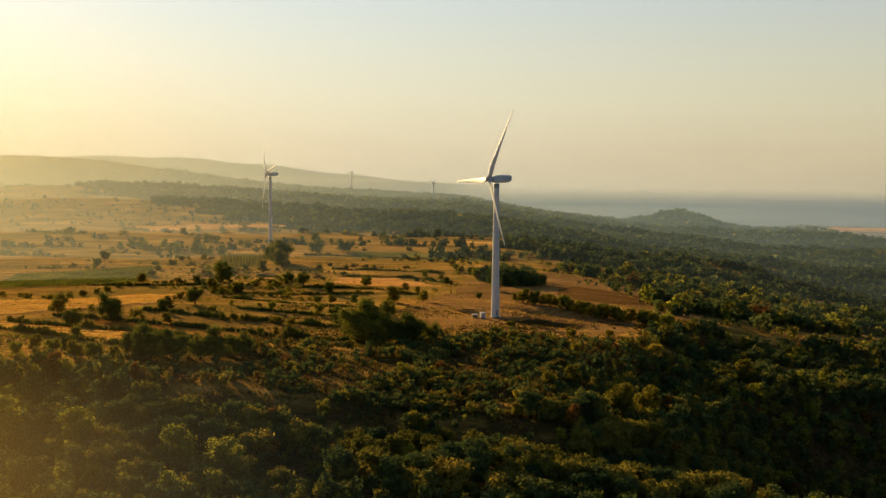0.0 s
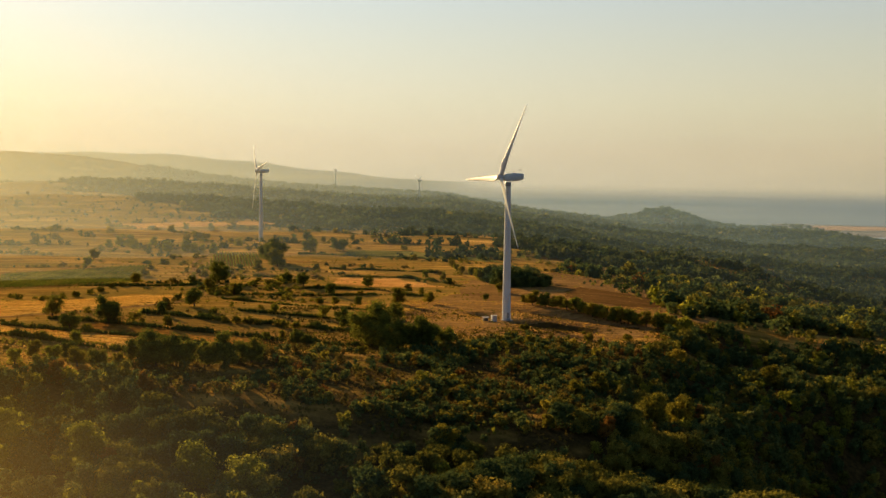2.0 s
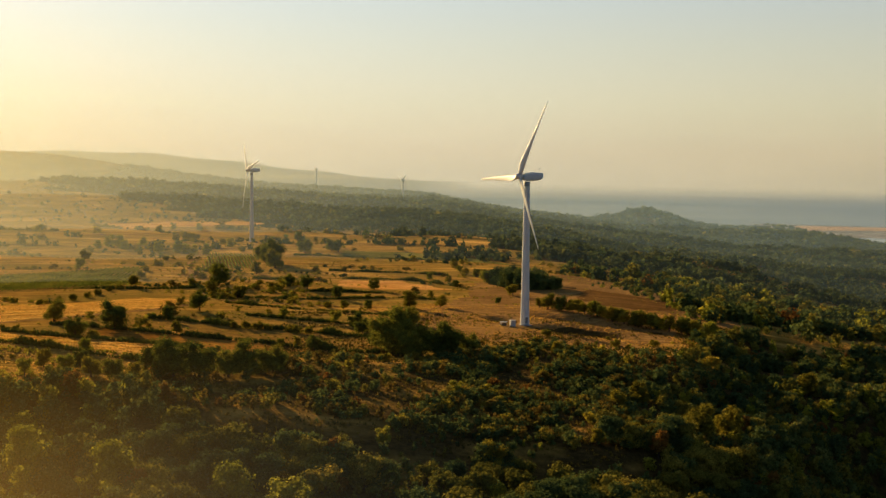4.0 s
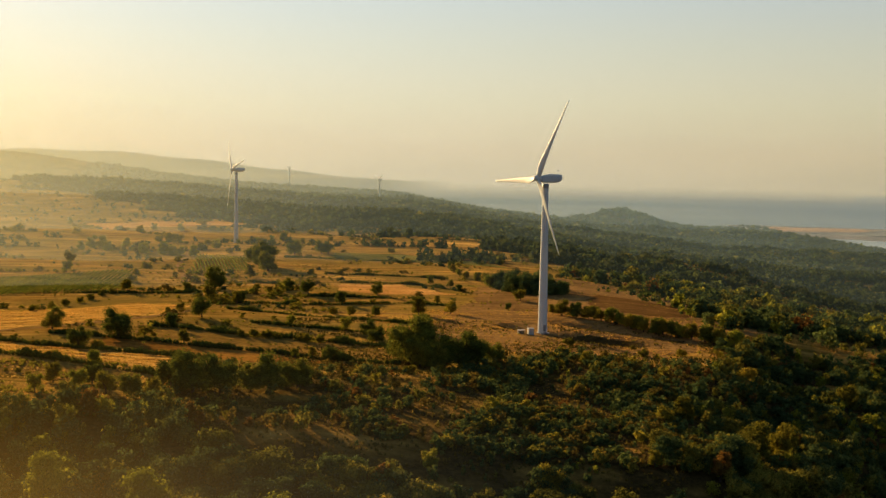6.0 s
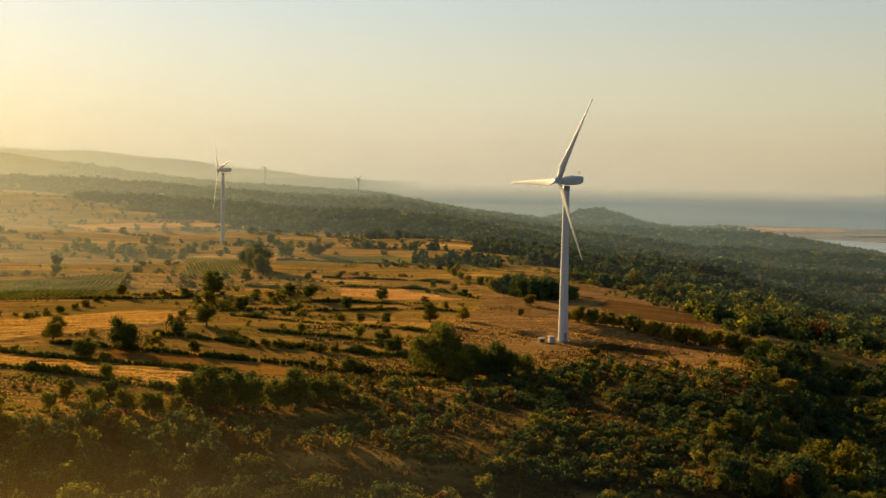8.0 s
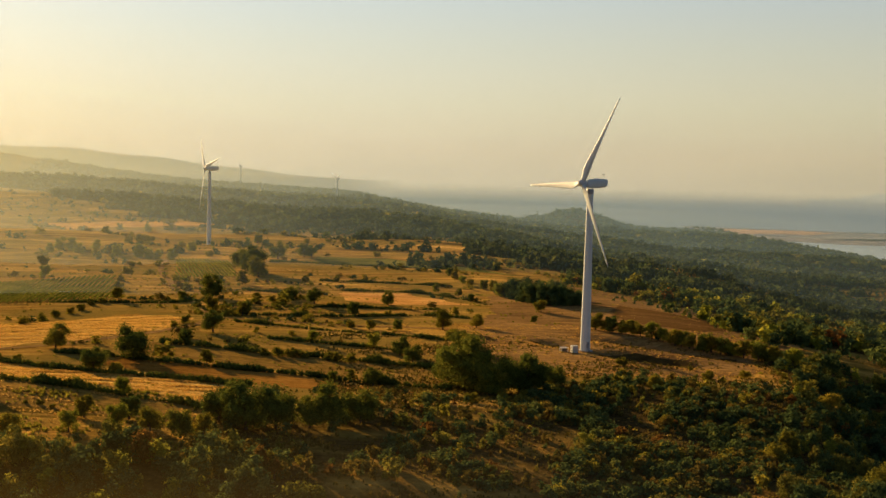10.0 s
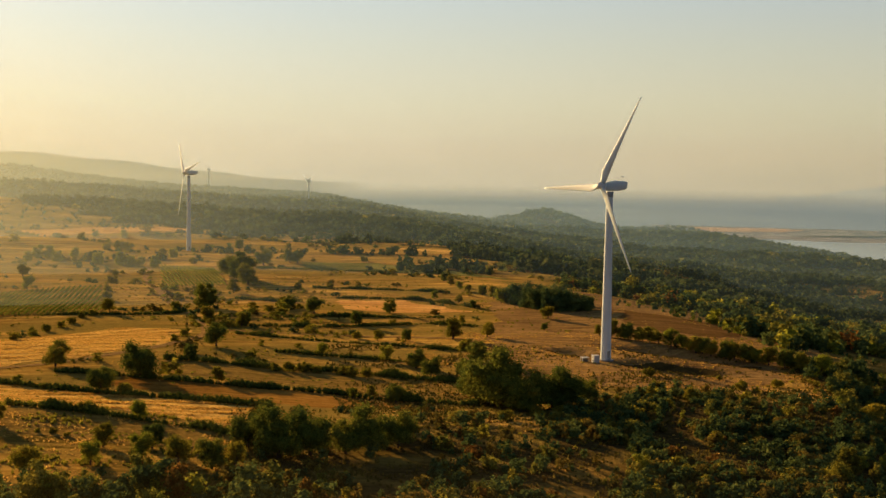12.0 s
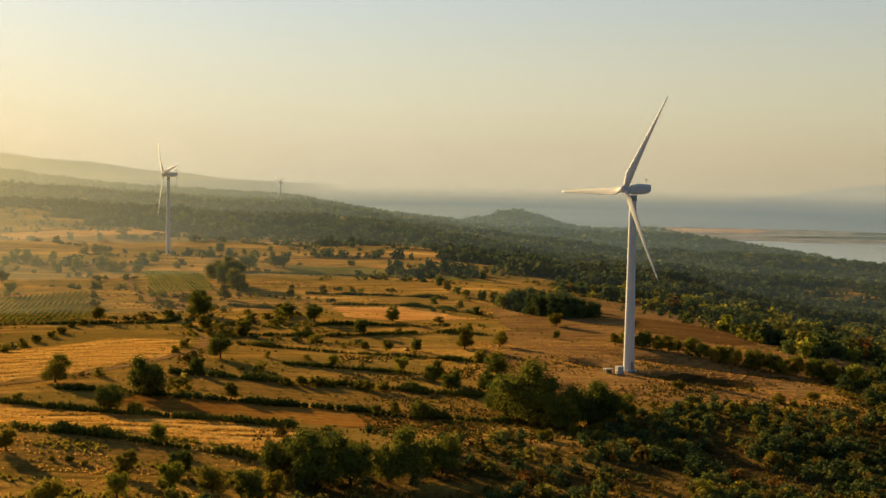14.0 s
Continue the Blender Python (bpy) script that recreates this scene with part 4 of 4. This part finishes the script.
# tall trees that stand out of the near woods, and two rust coloured ones at the clearing: x, y, height of the top, kind
for k, (x, y, top, kind) in enumerate(((-96, 287, 12.5, 0), (-79, 285, 10.5, 0), (-56, 276, 9.0, 0), (-46, 270, 7.5, 1), (-30, 320, 6.0, 1), (-7, 313, 4.6, 2), (18, 331, 3.4, 2), (28, 340, 2.8, 2),
                                       (48, 361, 3.4, 3), (57, 365, 1.6, 2), (5, 274, 2.0, 0), (38, 388, 4.0, 2), (30, 374, 4.4, 3), (14, 404, 4.6, 3), (72, 448, 2.0, 3), (102, 447, -3.0, 2), (-12, 374, 6.6, 1))):
    h = min(11.0, max(3.4, top - float(ground(x, y))))
    (WILLOWS[0], WILLOWS[1], FIELD_TREES[1], FIELD_TREES[3])[kind].plant("woodland_tree", x, y, h, 47.0 * k, "sunlit yellow green tree standing out of the woodland", "woodland trees on the near slope", "tree")
for x, y, h in ((-80, 335, 4.4), (-77, 330, 3.4)):
    RUSTY.plant("rust_tree", x, y, h, 30 + x, "small rust red autumn tree at the clearing", "rust trees", "tree")


# low scrub on the brow, between the fields and the woods
rs = np.random.RandomState(61)
x, y = rs.uniform(-95, 100, 12000), rs.uniform(330, 500, 12000)
brow = np.interp(x, (-110, -95, -36, 0, 40, 75, 90), (395, 410, 446, 474, 478, 466, 460)) + 7 * waves(x, y, 11, 120)
k = rs.rand(12000) < (0.25 + 0.75 * ramp01((brow - 14 - y) / 22)) * ramp01((brow + 10 - y) / 14) * np.clip(0.5 + 0.6 * waves(x, y, 62, 30), 0, 1) * (1 - 0.85 * bell(x, y, -62, 368, 24, 14)) * (1 - 0.25 * bell(x, y, -30, 402, 32, 22)) * (0.45 + 0.55 * ramp01((x + 35) / 30))
x, y = x[k], y[k]
k = len(x)
tall = np.clip(np.exp(rs.normal(0, 0.4, k)), 0.4, 1.7)
pts = np.stack([x, y, 2.3 * tall, 2.4 * tall * rs.uniform(0.8, 1.2, k), rs.choice(5, k, p=[0.56, 0.12, 0.03, 0.23, 0.06])], -1)
thicket("scrub", pts, 54, [M_LEAF, M_BUSH, M_RUST, M_HEATH, M_FIELD], "low green and brown scrub on the brow", "scrub")


# ---- dry grass and weeds ----
def weeds(name, x, y, h, w, tris, mat, label):
    rs = np.random.RandomState(len(x))
    n = len(x)
    z = ground(x, y)
    out = np.empty((n, tris, 3, 3))
    a = rs.uniform(0, 2 * np.pi, (n, tris))
    o = rs.normal(0, 0.35, (n, tris, 2)) * w[:, None, None]
    c, s = np.cos(a) * w[:, None] * 0.5, np.sin(a) * w[:, None] * 0.5
    bx, by = x[:, None] + o[..., 0], y[:, None] + o[..., 1]
    top = h[:, None] * rs.uniform(0.6, 1.2, (n, tris))
    out[:, :, 0] = np.stack([bx - c, by - s, z[:, None] + 0 * c - 0.05], -1)
    out[:, :, 1] = np.stack([bx + c, by + s, z[:, None] + 0 * c - 0.05], -1)
    out[:, :, 2] = np.stack([bx + s * 0.5, by - c * 0.5, z[:, None] + top], -1)
    return tagged(new(name, tri_mesh(name, out.reshape(-1, 3, 3), [mat])), label, "grass", kind="stuff")


for poly, n, seed in ((STRAW_A, 48000, 81), (STRAW_B, 44000, 82)):
    rs = np.random.RandomState(seed)
    p = np.array(poly)
    x, y = rs.uniform(p[:, 0].min(), p[:, 0].max(), n), rs.uniform(p[:, 1].min(), p[:, 1].max(), n)
    ripple = waves(x * 0.6 + 0.3 * y, y * 1.6, 83, 11)
    k = inside(x, y, poly) & (ripple + 0.45 * rs.normal(size=n) > 0.25)
    weeds("straw", x[k], y[k], (0.25 + 0.25 * ripple[k].clip(0, 1.5)) * rs.uniform(0.6, 1.2, k.sum()), rs.uniform(0.35, 0.9, k.sum()), 3, M_DRY, "tufts of bright golden straw grass")
x, y, rs = scatter(84, 15000, -280, 140, 390, 900)
k = (wood(x, y) < 0.5) & (rs.rand(len(x)) < np.clip(0.05 + 0.5 * waves(x, y * 2, 85, 50) + 0.4 * (wood(x, y) > 0.05), 0, 1))
weeds("weeds", x[k], y[k], rs.uniform(0.15, 0.5, k.sum()), rs.uniform(0.3, 0.8, k.sum()), 3, M_DRY, "scattered dry weeds and tall grass")
k = (wood(x, y) < 0.6) & (waves(x, y * 2.2, 86, 70) > 0.1) & (rs.rand(len(x)) < 0.5)
weeds("green_weeds", x[k], y[k], rs.uniform(0.2, 0.6, k.sum()), rs.uniform(0.3, 0.7, k.sum()), 12, M_FIELD, "patches of low olive green weeds")


x, y = rs.uniform(-180, -90, 9000), rs.uniform(338, 432, 9000)
k = (waves(x, y * 1.8, 87, 22) + 0.5 * rs.normal(size=9000) > 0.55) & (wood(x, y) < 0.6) & ~inside(x, y, STRAW_A)
weeds("rough_grass", x[k], y[k], rs.uniform(0.15, 0.5, k.sum()), rs.uniform(0.25, 0.6, k.sum()), 5, M_DRY, "rough pale brown grass beside the wood")
k = (waves(x, y * 1.8, 88, 30) + 0.5 * rs.normal(size=9000) > 0.9) & (wood(x, y) < 0.6) & ~inside(x, y, STRAW_A)
weeds("tall_weeds", x[k], y[k], rs.uniform(0.3, 0.9, k.sum()), rs.uniform(0.3, 0.6, k.sum()), 9, M_FIELD, "clumps of tall yellow green weeds")


rs = np.random.RandomState(91)
x, y = rs.uniform(-70, 105, 14000), rs.uniform(425, 560, 14000)
k = (waves(x, y * 1.5, 92, 40) + 0.6 * rs.normal(size=14000) + ramp01((500 - y) / 40) > 0.35) & (wood(x, y) < 0.8) & (np.hypot(x - 17, y - 528) > 9)
weeds("heath", x[k], y[k], rs.uniform(0.25, 0.8, k.sum()), rs.uniform(0.2, 0.5, k.sum()), 10, M_HEATH, "brown and olive heath tufts on the brow")
x, y = rs.uniform(-40, 100, 11000), rs.uniform(468, 600, 11000)
k = (waves(x, y * 2.0, 94, 26) + 0.5 * rs.normal(size=11000) > 0.1) & (wood(x, y) < 0.6) & (np.hypot(x - 17, y - 528) > 7)
weeds("dry_grass", x[k], y[k], rs.uniform(0.15, 0.45, k.sum()), rs.uniform(0.25, 0.6, k.sum()), 5, M_DRY, "pale dry grass tufts round the turbine")


x, y = rs.uniform(-95, 60, 9000), rs.uniform(316, 432, 9000)
k = (waves(x, y * 1.5, 93, 30) + 0.7 * rs.normal(size=9000) > 0.0) & (y > wood_edge(x) - 6)
weeds("slope_heath", x[k], y[k], rs.uniform(0.2, 0.8, k.sum()), rs.uniform(0.2, 0.5, k.sum()), 8, M_HEATH, "brown heath and dead grass tufts on the shaded slope")


# scrub along the old terraces between the fields
rs = np.random.RandomState(71)
x, y = rs.uniform(-420, 110, 26000), rs.uniform(470, 1350, 26000)
u = y + 0.22 * x + 6 * waves(x, y, 72, 160)
step = 17.0 + 0.02 * (y - 500)
line = np.abs((u / step) % 1.0 - 0.5) * step
k = (x > -0.36 * y - 20) & (wood(x, y) < 0.4) & (rs.rand(26000) < np.exp(-(line / (1.2 + 0.0012 * y)) ** 2) * np.clip(0.25 + 0.9 * waves(x, y, 73, 75), 0, 1))
for poly in FIELDS:
    k &= ~inside(x, y, poly)
x, y = x[k], y[k]
k = len(x)
tall = np.exp(rs.normal(0, 0.45, k)) * (1 + 0.5 * ramp01((y - 700) / 400))
pts = np.stack([x, y, 1.5 * tall, 2.2 * tall * rs.uniform(0.8, 1.4, k), rs.choice(3, k, p=[0.3, 0.5, 0.2])], -1)
thicket("terrace_scrub", pts, 48, [M_LEAF, M_FIELD, M_HEATH], "low olive green scrub along old field terraces", "scrub")


# bushes round the dirt track and in the rough ground between the big oaks
rs = np.random.RandomState(76)
t = rs.rand(420)
x = np.interp(t, (0, 0.3, 0.6, 1), (-112, -126, -133, -152)) + rs.normal(6, 7, 420) * (1 + 0.5 * rs.rand(420))
y = np.interp(t, (0, 0.3, 0.6, 1), (610, 685, 755, 860)) + rs.normal(0, 8, 420)
far_x, far_y = rs.uniform(-106, -62, 130), rs.uniform(622, 672, 130)
x, y = np.concatenate([x, far_x]), np.concatenate([y, far_y])
k = waves(x, y, 77, 26) > -0.1
for poly in FIELDS[-2:]:
    k &= ~inside(x, y, poly)
x, y = x[k], y[k]
tall = np.exp(rs.normal(0, 0.4, len(x)))
pts = np.stack([x, y, 1.5 * tall, 2.3 * tall * rs.uniform(0.8, 1.4, len(x)), rs.choice(4, len(x), p=[0.15, 0.45, 0.2, 0.2])], -1)
thicket("track_scrub", pts, 70, [M_LEAF, M_FIELD, M_GOLD, M_HEATH], "olive and yellow bushes round the dirt track", "scrub")


# ---- distance ----
def far_rim():
    """A glowing backdrop for the far plain and hills, past everything else."""
    n = 240
    v, f = [], []
    for k in range(n + 1):
        a = -75 + 150 * k / n
        top = -46 + 95 * float(ramp01((2.5 - a) / 15)) + 18 * math.exp(-((a - 25.5) / 2.2) ** 2) + 3 * math.sin(a * 1.7) * float(ramp01((1 - a) / 4))
        for q in range(9):
            t = q / 8
            r = 4250 + 680 * t
            v.append((-60 + r * math.sin(radians(a)), r * math.cos(radians(a)), -158 + (top + 158) * t))
    for k in range(n):
        for q in range(8):
            i = k * 9 + q
            f.append((i, i + 9, i + 10, i + 1))
    return tagged(sheet("backdrop", v, f, M_FAR_GLOW, True), "glowing backdrop of plain and low hills with haze painted in", "backdrop", kind="structure")


def distance_material():
    """Far air and land with the mist painted in as a glow: golden towards the sun, blue grey away from it."""
    m = bpy.data.materials.new("painted far haze glow")
    m.use_nodes = True
    n, l = m.node_tree.nodes, m.node_tree.links
    n.remove(n["Principled BSDF"])
    g = n.new("ShaderNodeNewGeometry")
    s = n.new("ShaderNodeSeparateXYZ")
    l.new(g.outputs["Position"], s.inputs[0])
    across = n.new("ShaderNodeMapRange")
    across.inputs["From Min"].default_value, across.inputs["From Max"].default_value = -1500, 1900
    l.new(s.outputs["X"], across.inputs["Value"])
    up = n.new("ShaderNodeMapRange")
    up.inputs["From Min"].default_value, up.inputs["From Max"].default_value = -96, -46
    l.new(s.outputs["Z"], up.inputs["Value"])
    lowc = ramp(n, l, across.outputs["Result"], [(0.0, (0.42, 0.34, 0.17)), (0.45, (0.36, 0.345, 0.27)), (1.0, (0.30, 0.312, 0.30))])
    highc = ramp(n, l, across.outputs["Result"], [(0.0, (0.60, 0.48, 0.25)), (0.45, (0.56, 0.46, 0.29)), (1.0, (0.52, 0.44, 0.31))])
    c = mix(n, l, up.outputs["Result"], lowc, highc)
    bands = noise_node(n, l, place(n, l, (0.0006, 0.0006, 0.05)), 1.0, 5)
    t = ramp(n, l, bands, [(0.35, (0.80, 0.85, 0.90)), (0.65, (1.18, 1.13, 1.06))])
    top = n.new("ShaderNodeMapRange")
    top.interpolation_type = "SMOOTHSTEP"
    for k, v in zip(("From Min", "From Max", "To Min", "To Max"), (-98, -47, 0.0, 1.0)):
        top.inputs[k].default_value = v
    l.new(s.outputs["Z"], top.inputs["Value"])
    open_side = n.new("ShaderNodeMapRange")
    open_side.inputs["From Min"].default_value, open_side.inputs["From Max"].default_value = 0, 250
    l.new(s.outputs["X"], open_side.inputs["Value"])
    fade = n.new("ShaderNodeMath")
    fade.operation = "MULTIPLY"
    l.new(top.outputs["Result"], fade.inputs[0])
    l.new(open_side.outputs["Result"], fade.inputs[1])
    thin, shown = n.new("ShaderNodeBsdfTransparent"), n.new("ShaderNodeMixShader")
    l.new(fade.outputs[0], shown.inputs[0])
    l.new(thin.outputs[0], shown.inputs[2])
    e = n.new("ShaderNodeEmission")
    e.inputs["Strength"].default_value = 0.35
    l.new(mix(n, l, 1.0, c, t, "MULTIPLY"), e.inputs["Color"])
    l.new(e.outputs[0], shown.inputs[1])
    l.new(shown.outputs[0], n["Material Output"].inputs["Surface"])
    return m


M_FAR_GLOW = distance_material()
# the plain's pale blue grey paints the valley mist into its base colour
M_PAINTED_MIST = grass_material("plain with painted mist", (0.52, 0.50, 0.50), (0.30, 0.32, 0.34), (0.15, 0.18, 0.19), turn=0, streak=0.0006)
M_PINK = grass_material("bare far fields", (0.80, 0.56, 0.40), (0.66, 0.46, 0.32), (0.5, 0.36, 0.26), turn=0, streak=0.002)
M_WATER = plain_material("still water", (0.36, 0.41, 0.44), 0.12, 0, 0.1, 0.01)


def flat_sheet(name, poly, z, mat, label, category):
    bm = bmesh.new()
    bm.faces.new([bm.verts.new((x, y, z)) for x, y in poly])
    return tagged(part(name, bm, mat, None, ""), label, category, kind="structure")


flat_sheet("plain", [(1130, 400), (3400, 400), (3400, 4600), (900, 4930), (1060, 4400), (1090, 3000)], PLAIN + 2.0, M_PAINTED_MIST, "wide plain below the slopes with mist painted in its colour", "plain")
flat_sheet("water", [(1120, 3360), (1190, 3480), (1330, 3370), (1560, 3330), (1800, 3200), (1700, 2700), (1250, 2720), (1130, 2850), (1190, 3180)], PLAIN + 2.6, M_WATER, "pale still river on the plain", "water")
flat_sheet("far_field", [(1110, 3840), (1183, 4030), (1414, 3968), (1480, 3900), (1375, 3800), (1152, 3790)], PLAIN + 2.6, M_PINK, "bare pinkish far fields on the plain", "field")
M_MIST_STREAK_PAINT = grass_material("painted pale mist", (0.66, 0.62, 0.58), (0.56, 0.54, 0.52), (0.42, 0.42, 0.42), turn=0, streak=0.002)
# flat opaque strips, painted pale to imitate streaks of mist
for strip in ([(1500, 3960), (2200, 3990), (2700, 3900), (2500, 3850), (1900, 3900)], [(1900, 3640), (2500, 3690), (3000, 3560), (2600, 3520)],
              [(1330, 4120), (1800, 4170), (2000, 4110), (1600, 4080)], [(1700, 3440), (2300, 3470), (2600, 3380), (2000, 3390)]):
    flat_sheet("mist_strip", strip, PLAIN + 3.4, M_MIST_STREAK_PAINT, "flat pale strip painted as ground mist on the far plain", "mist")
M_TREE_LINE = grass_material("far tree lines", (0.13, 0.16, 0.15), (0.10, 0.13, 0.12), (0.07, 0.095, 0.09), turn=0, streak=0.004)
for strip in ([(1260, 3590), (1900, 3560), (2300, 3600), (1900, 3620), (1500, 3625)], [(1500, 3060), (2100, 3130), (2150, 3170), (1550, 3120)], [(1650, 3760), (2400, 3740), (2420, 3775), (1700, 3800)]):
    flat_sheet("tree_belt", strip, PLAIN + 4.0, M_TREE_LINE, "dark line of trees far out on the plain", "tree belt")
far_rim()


def far_hill():
    """A low hill that stands over the far edge of the plain, its haze painted as a glow."""
    m = bpy.data.materials.new("far hill haze glow")
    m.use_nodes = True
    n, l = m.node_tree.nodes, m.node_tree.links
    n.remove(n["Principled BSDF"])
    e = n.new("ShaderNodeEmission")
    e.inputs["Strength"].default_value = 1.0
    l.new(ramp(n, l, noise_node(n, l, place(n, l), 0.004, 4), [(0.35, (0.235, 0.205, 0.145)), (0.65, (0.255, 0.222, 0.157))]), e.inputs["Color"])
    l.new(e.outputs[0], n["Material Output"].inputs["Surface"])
    v, f = [], []
    for k in range(61):
        t = k / 60
        a = 20.5 + 11 * t
        top = -70 + 52 * math.exp(-((a - 25.8) / 2.4) ** 2) + 9 * math.exp(-((a - 23.2) / 0.9) ** 2) + 1.5 * math.sin(a * 9)
        for r, z in ((4700, -150), (4820, 0.5 * (top - 150)), (4905, top), (4935, top - 12), (4950, -150)):
            v.append((-60 + r * math.sin(radians(a)), r * math.cos(radians(a)), z))
    for k in range(60):
        for q in range(4):
            i = k * 5 + q
            f.append((i, i + 5, i + 6, i + 1))
    return tagged(sheet("backdrop_hill", v, f, m, True), "low hill beyond the far plain with haze painted as glow", "hill", kind="structure")


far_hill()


def haze_material(name, depth, clear_side, east, low=-140, high=300, gold=(0.34, 0.39, 0.35)):
    """Thin mist that lets most light pass and spreads the rest: dense and tinted gold for the sun's glow in the west,
    thinner and tinted bluish for cool far air in the east.
    """
    m = bpy.data.materials.new(name)
    m.use_nodes = True
    n, l = m.node_tree.nodes, m.node_tree.links
    n.remove(n["Principled BSDF"])
    g = n.new("ShaderNodeNewGeometry")
    s = n.new("ShaderNodeSeparateXYZ")
    l.new(g.outputs["Position"], s.inputs[0])
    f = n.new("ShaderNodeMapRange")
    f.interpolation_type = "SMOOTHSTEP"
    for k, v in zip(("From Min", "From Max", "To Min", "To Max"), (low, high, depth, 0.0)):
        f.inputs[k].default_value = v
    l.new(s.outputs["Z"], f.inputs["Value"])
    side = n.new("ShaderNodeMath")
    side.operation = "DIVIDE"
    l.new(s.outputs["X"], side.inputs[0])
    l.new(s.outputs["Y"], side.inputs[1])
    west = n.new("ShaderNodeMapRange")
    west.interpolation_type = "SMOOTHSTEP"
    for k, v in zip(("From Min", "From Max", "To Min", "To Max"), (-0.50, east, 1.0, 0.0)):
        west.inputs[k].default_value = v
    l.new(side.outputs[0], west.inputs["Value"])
    wisps = noise_node(n, l, place(n, l, (0.002, 0.002, 0.008)), 1.0, 4)
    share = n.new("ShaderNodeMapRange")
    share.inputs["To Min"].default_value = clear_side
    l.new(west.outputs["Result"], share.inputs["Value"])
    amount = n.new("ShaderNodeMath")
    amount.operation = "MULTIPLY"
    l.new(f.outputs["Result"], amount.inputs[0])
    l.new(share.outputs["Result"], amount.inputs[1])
    patchy = n.new("ShaderNodeMapRange")
    for k, v in zip(("From Min", "From Max", "To Min", "To Max"), (0.3, 0.7, 0.75, 1.25)):
        patchy.inputs[k].default_value = v
    l.new(wisps, patchy.inputs["Value"])
    total = n.new("ShaderNodeMath")
    total.operation = "MULTIPLY"
    l.new(amount.outputs[0], total.inputs[0])
    l.new(patchy.outputs["Result"], total.inputs[1])
    tr, sc = n.new("ShaderNodeBsdfTransparent"), n.new("ShaderNodeBsdfTranslucent")
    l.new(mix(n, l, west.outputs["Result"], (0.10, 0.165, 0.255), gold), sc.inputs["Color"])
    mx = n.new("ShaderNodeMixShader")
    l.new(total.outputs[0], mx.inputs[0])
    l.new(tr.outputs[0], mx.inputs[1])
    l.new(sc.outputs[0], mx.inputs[2])
    l.new(mx.outputs[0], n["Material Output"].inputs["Surface"])
    return m


# haze sheets by distance; the glow on the sun's side is in their tint
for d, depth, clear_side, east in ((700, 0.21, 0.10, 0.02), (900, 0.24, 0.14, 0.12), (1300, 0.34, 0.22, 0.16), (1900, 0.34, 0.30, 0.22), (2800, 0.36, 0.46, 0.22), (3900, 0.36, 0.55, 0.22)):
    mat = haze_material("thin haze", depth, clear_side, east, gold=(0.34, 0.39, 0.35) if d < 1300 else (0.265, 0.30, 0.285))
    bm = bmesh.new()
    n = 48
    lo, hi = [], []
    for q in range(n + 1):
        a = radians(-75 + 150 * q / n)
        lo.append(bm.verts.new((-60 + d * math.sin(a), d * math.cos(a), -230)))
        hi.append(bm.verts.new((-60 + d * math.sin(a), d * math.cos(a), 310)))
    for q in range(n):
        bm.faces.new((lo[q], lo[q + 1], hi[q + 1], hi[q]))
    tagged(part("haze", bm, mat), "thin haze sheet over the land with sunward glow tinted gold", "haze", kind="structure")

# a low golden veil over the near wood, added to imitate the sun's glare
bm = bmesh.new()
lo, hi = [], []
for q in range(33):
    a = radians(-38 + 56 * q / 32)
    lo.append(bm.verts.new((-60 + 235 * math.sin(a), 225 * math.cos(a), -40)))
    hi.append(bm.verts.new((-60 + 235 * math.sin(a), 225 * math.cos(a), 44)))
for q in range(32):
    bm.faces.new((lo[q], lo[q + 1], hi[q + 1], hi[q]))
tagged(part("haze", bm, haze_material("added glare veil", 0.165, 0.0, -0.02, 6, 44, (0.50, 0.37, 0.12))), "added low golden veil for sun glare over the near wood", "haze", kind="structure")
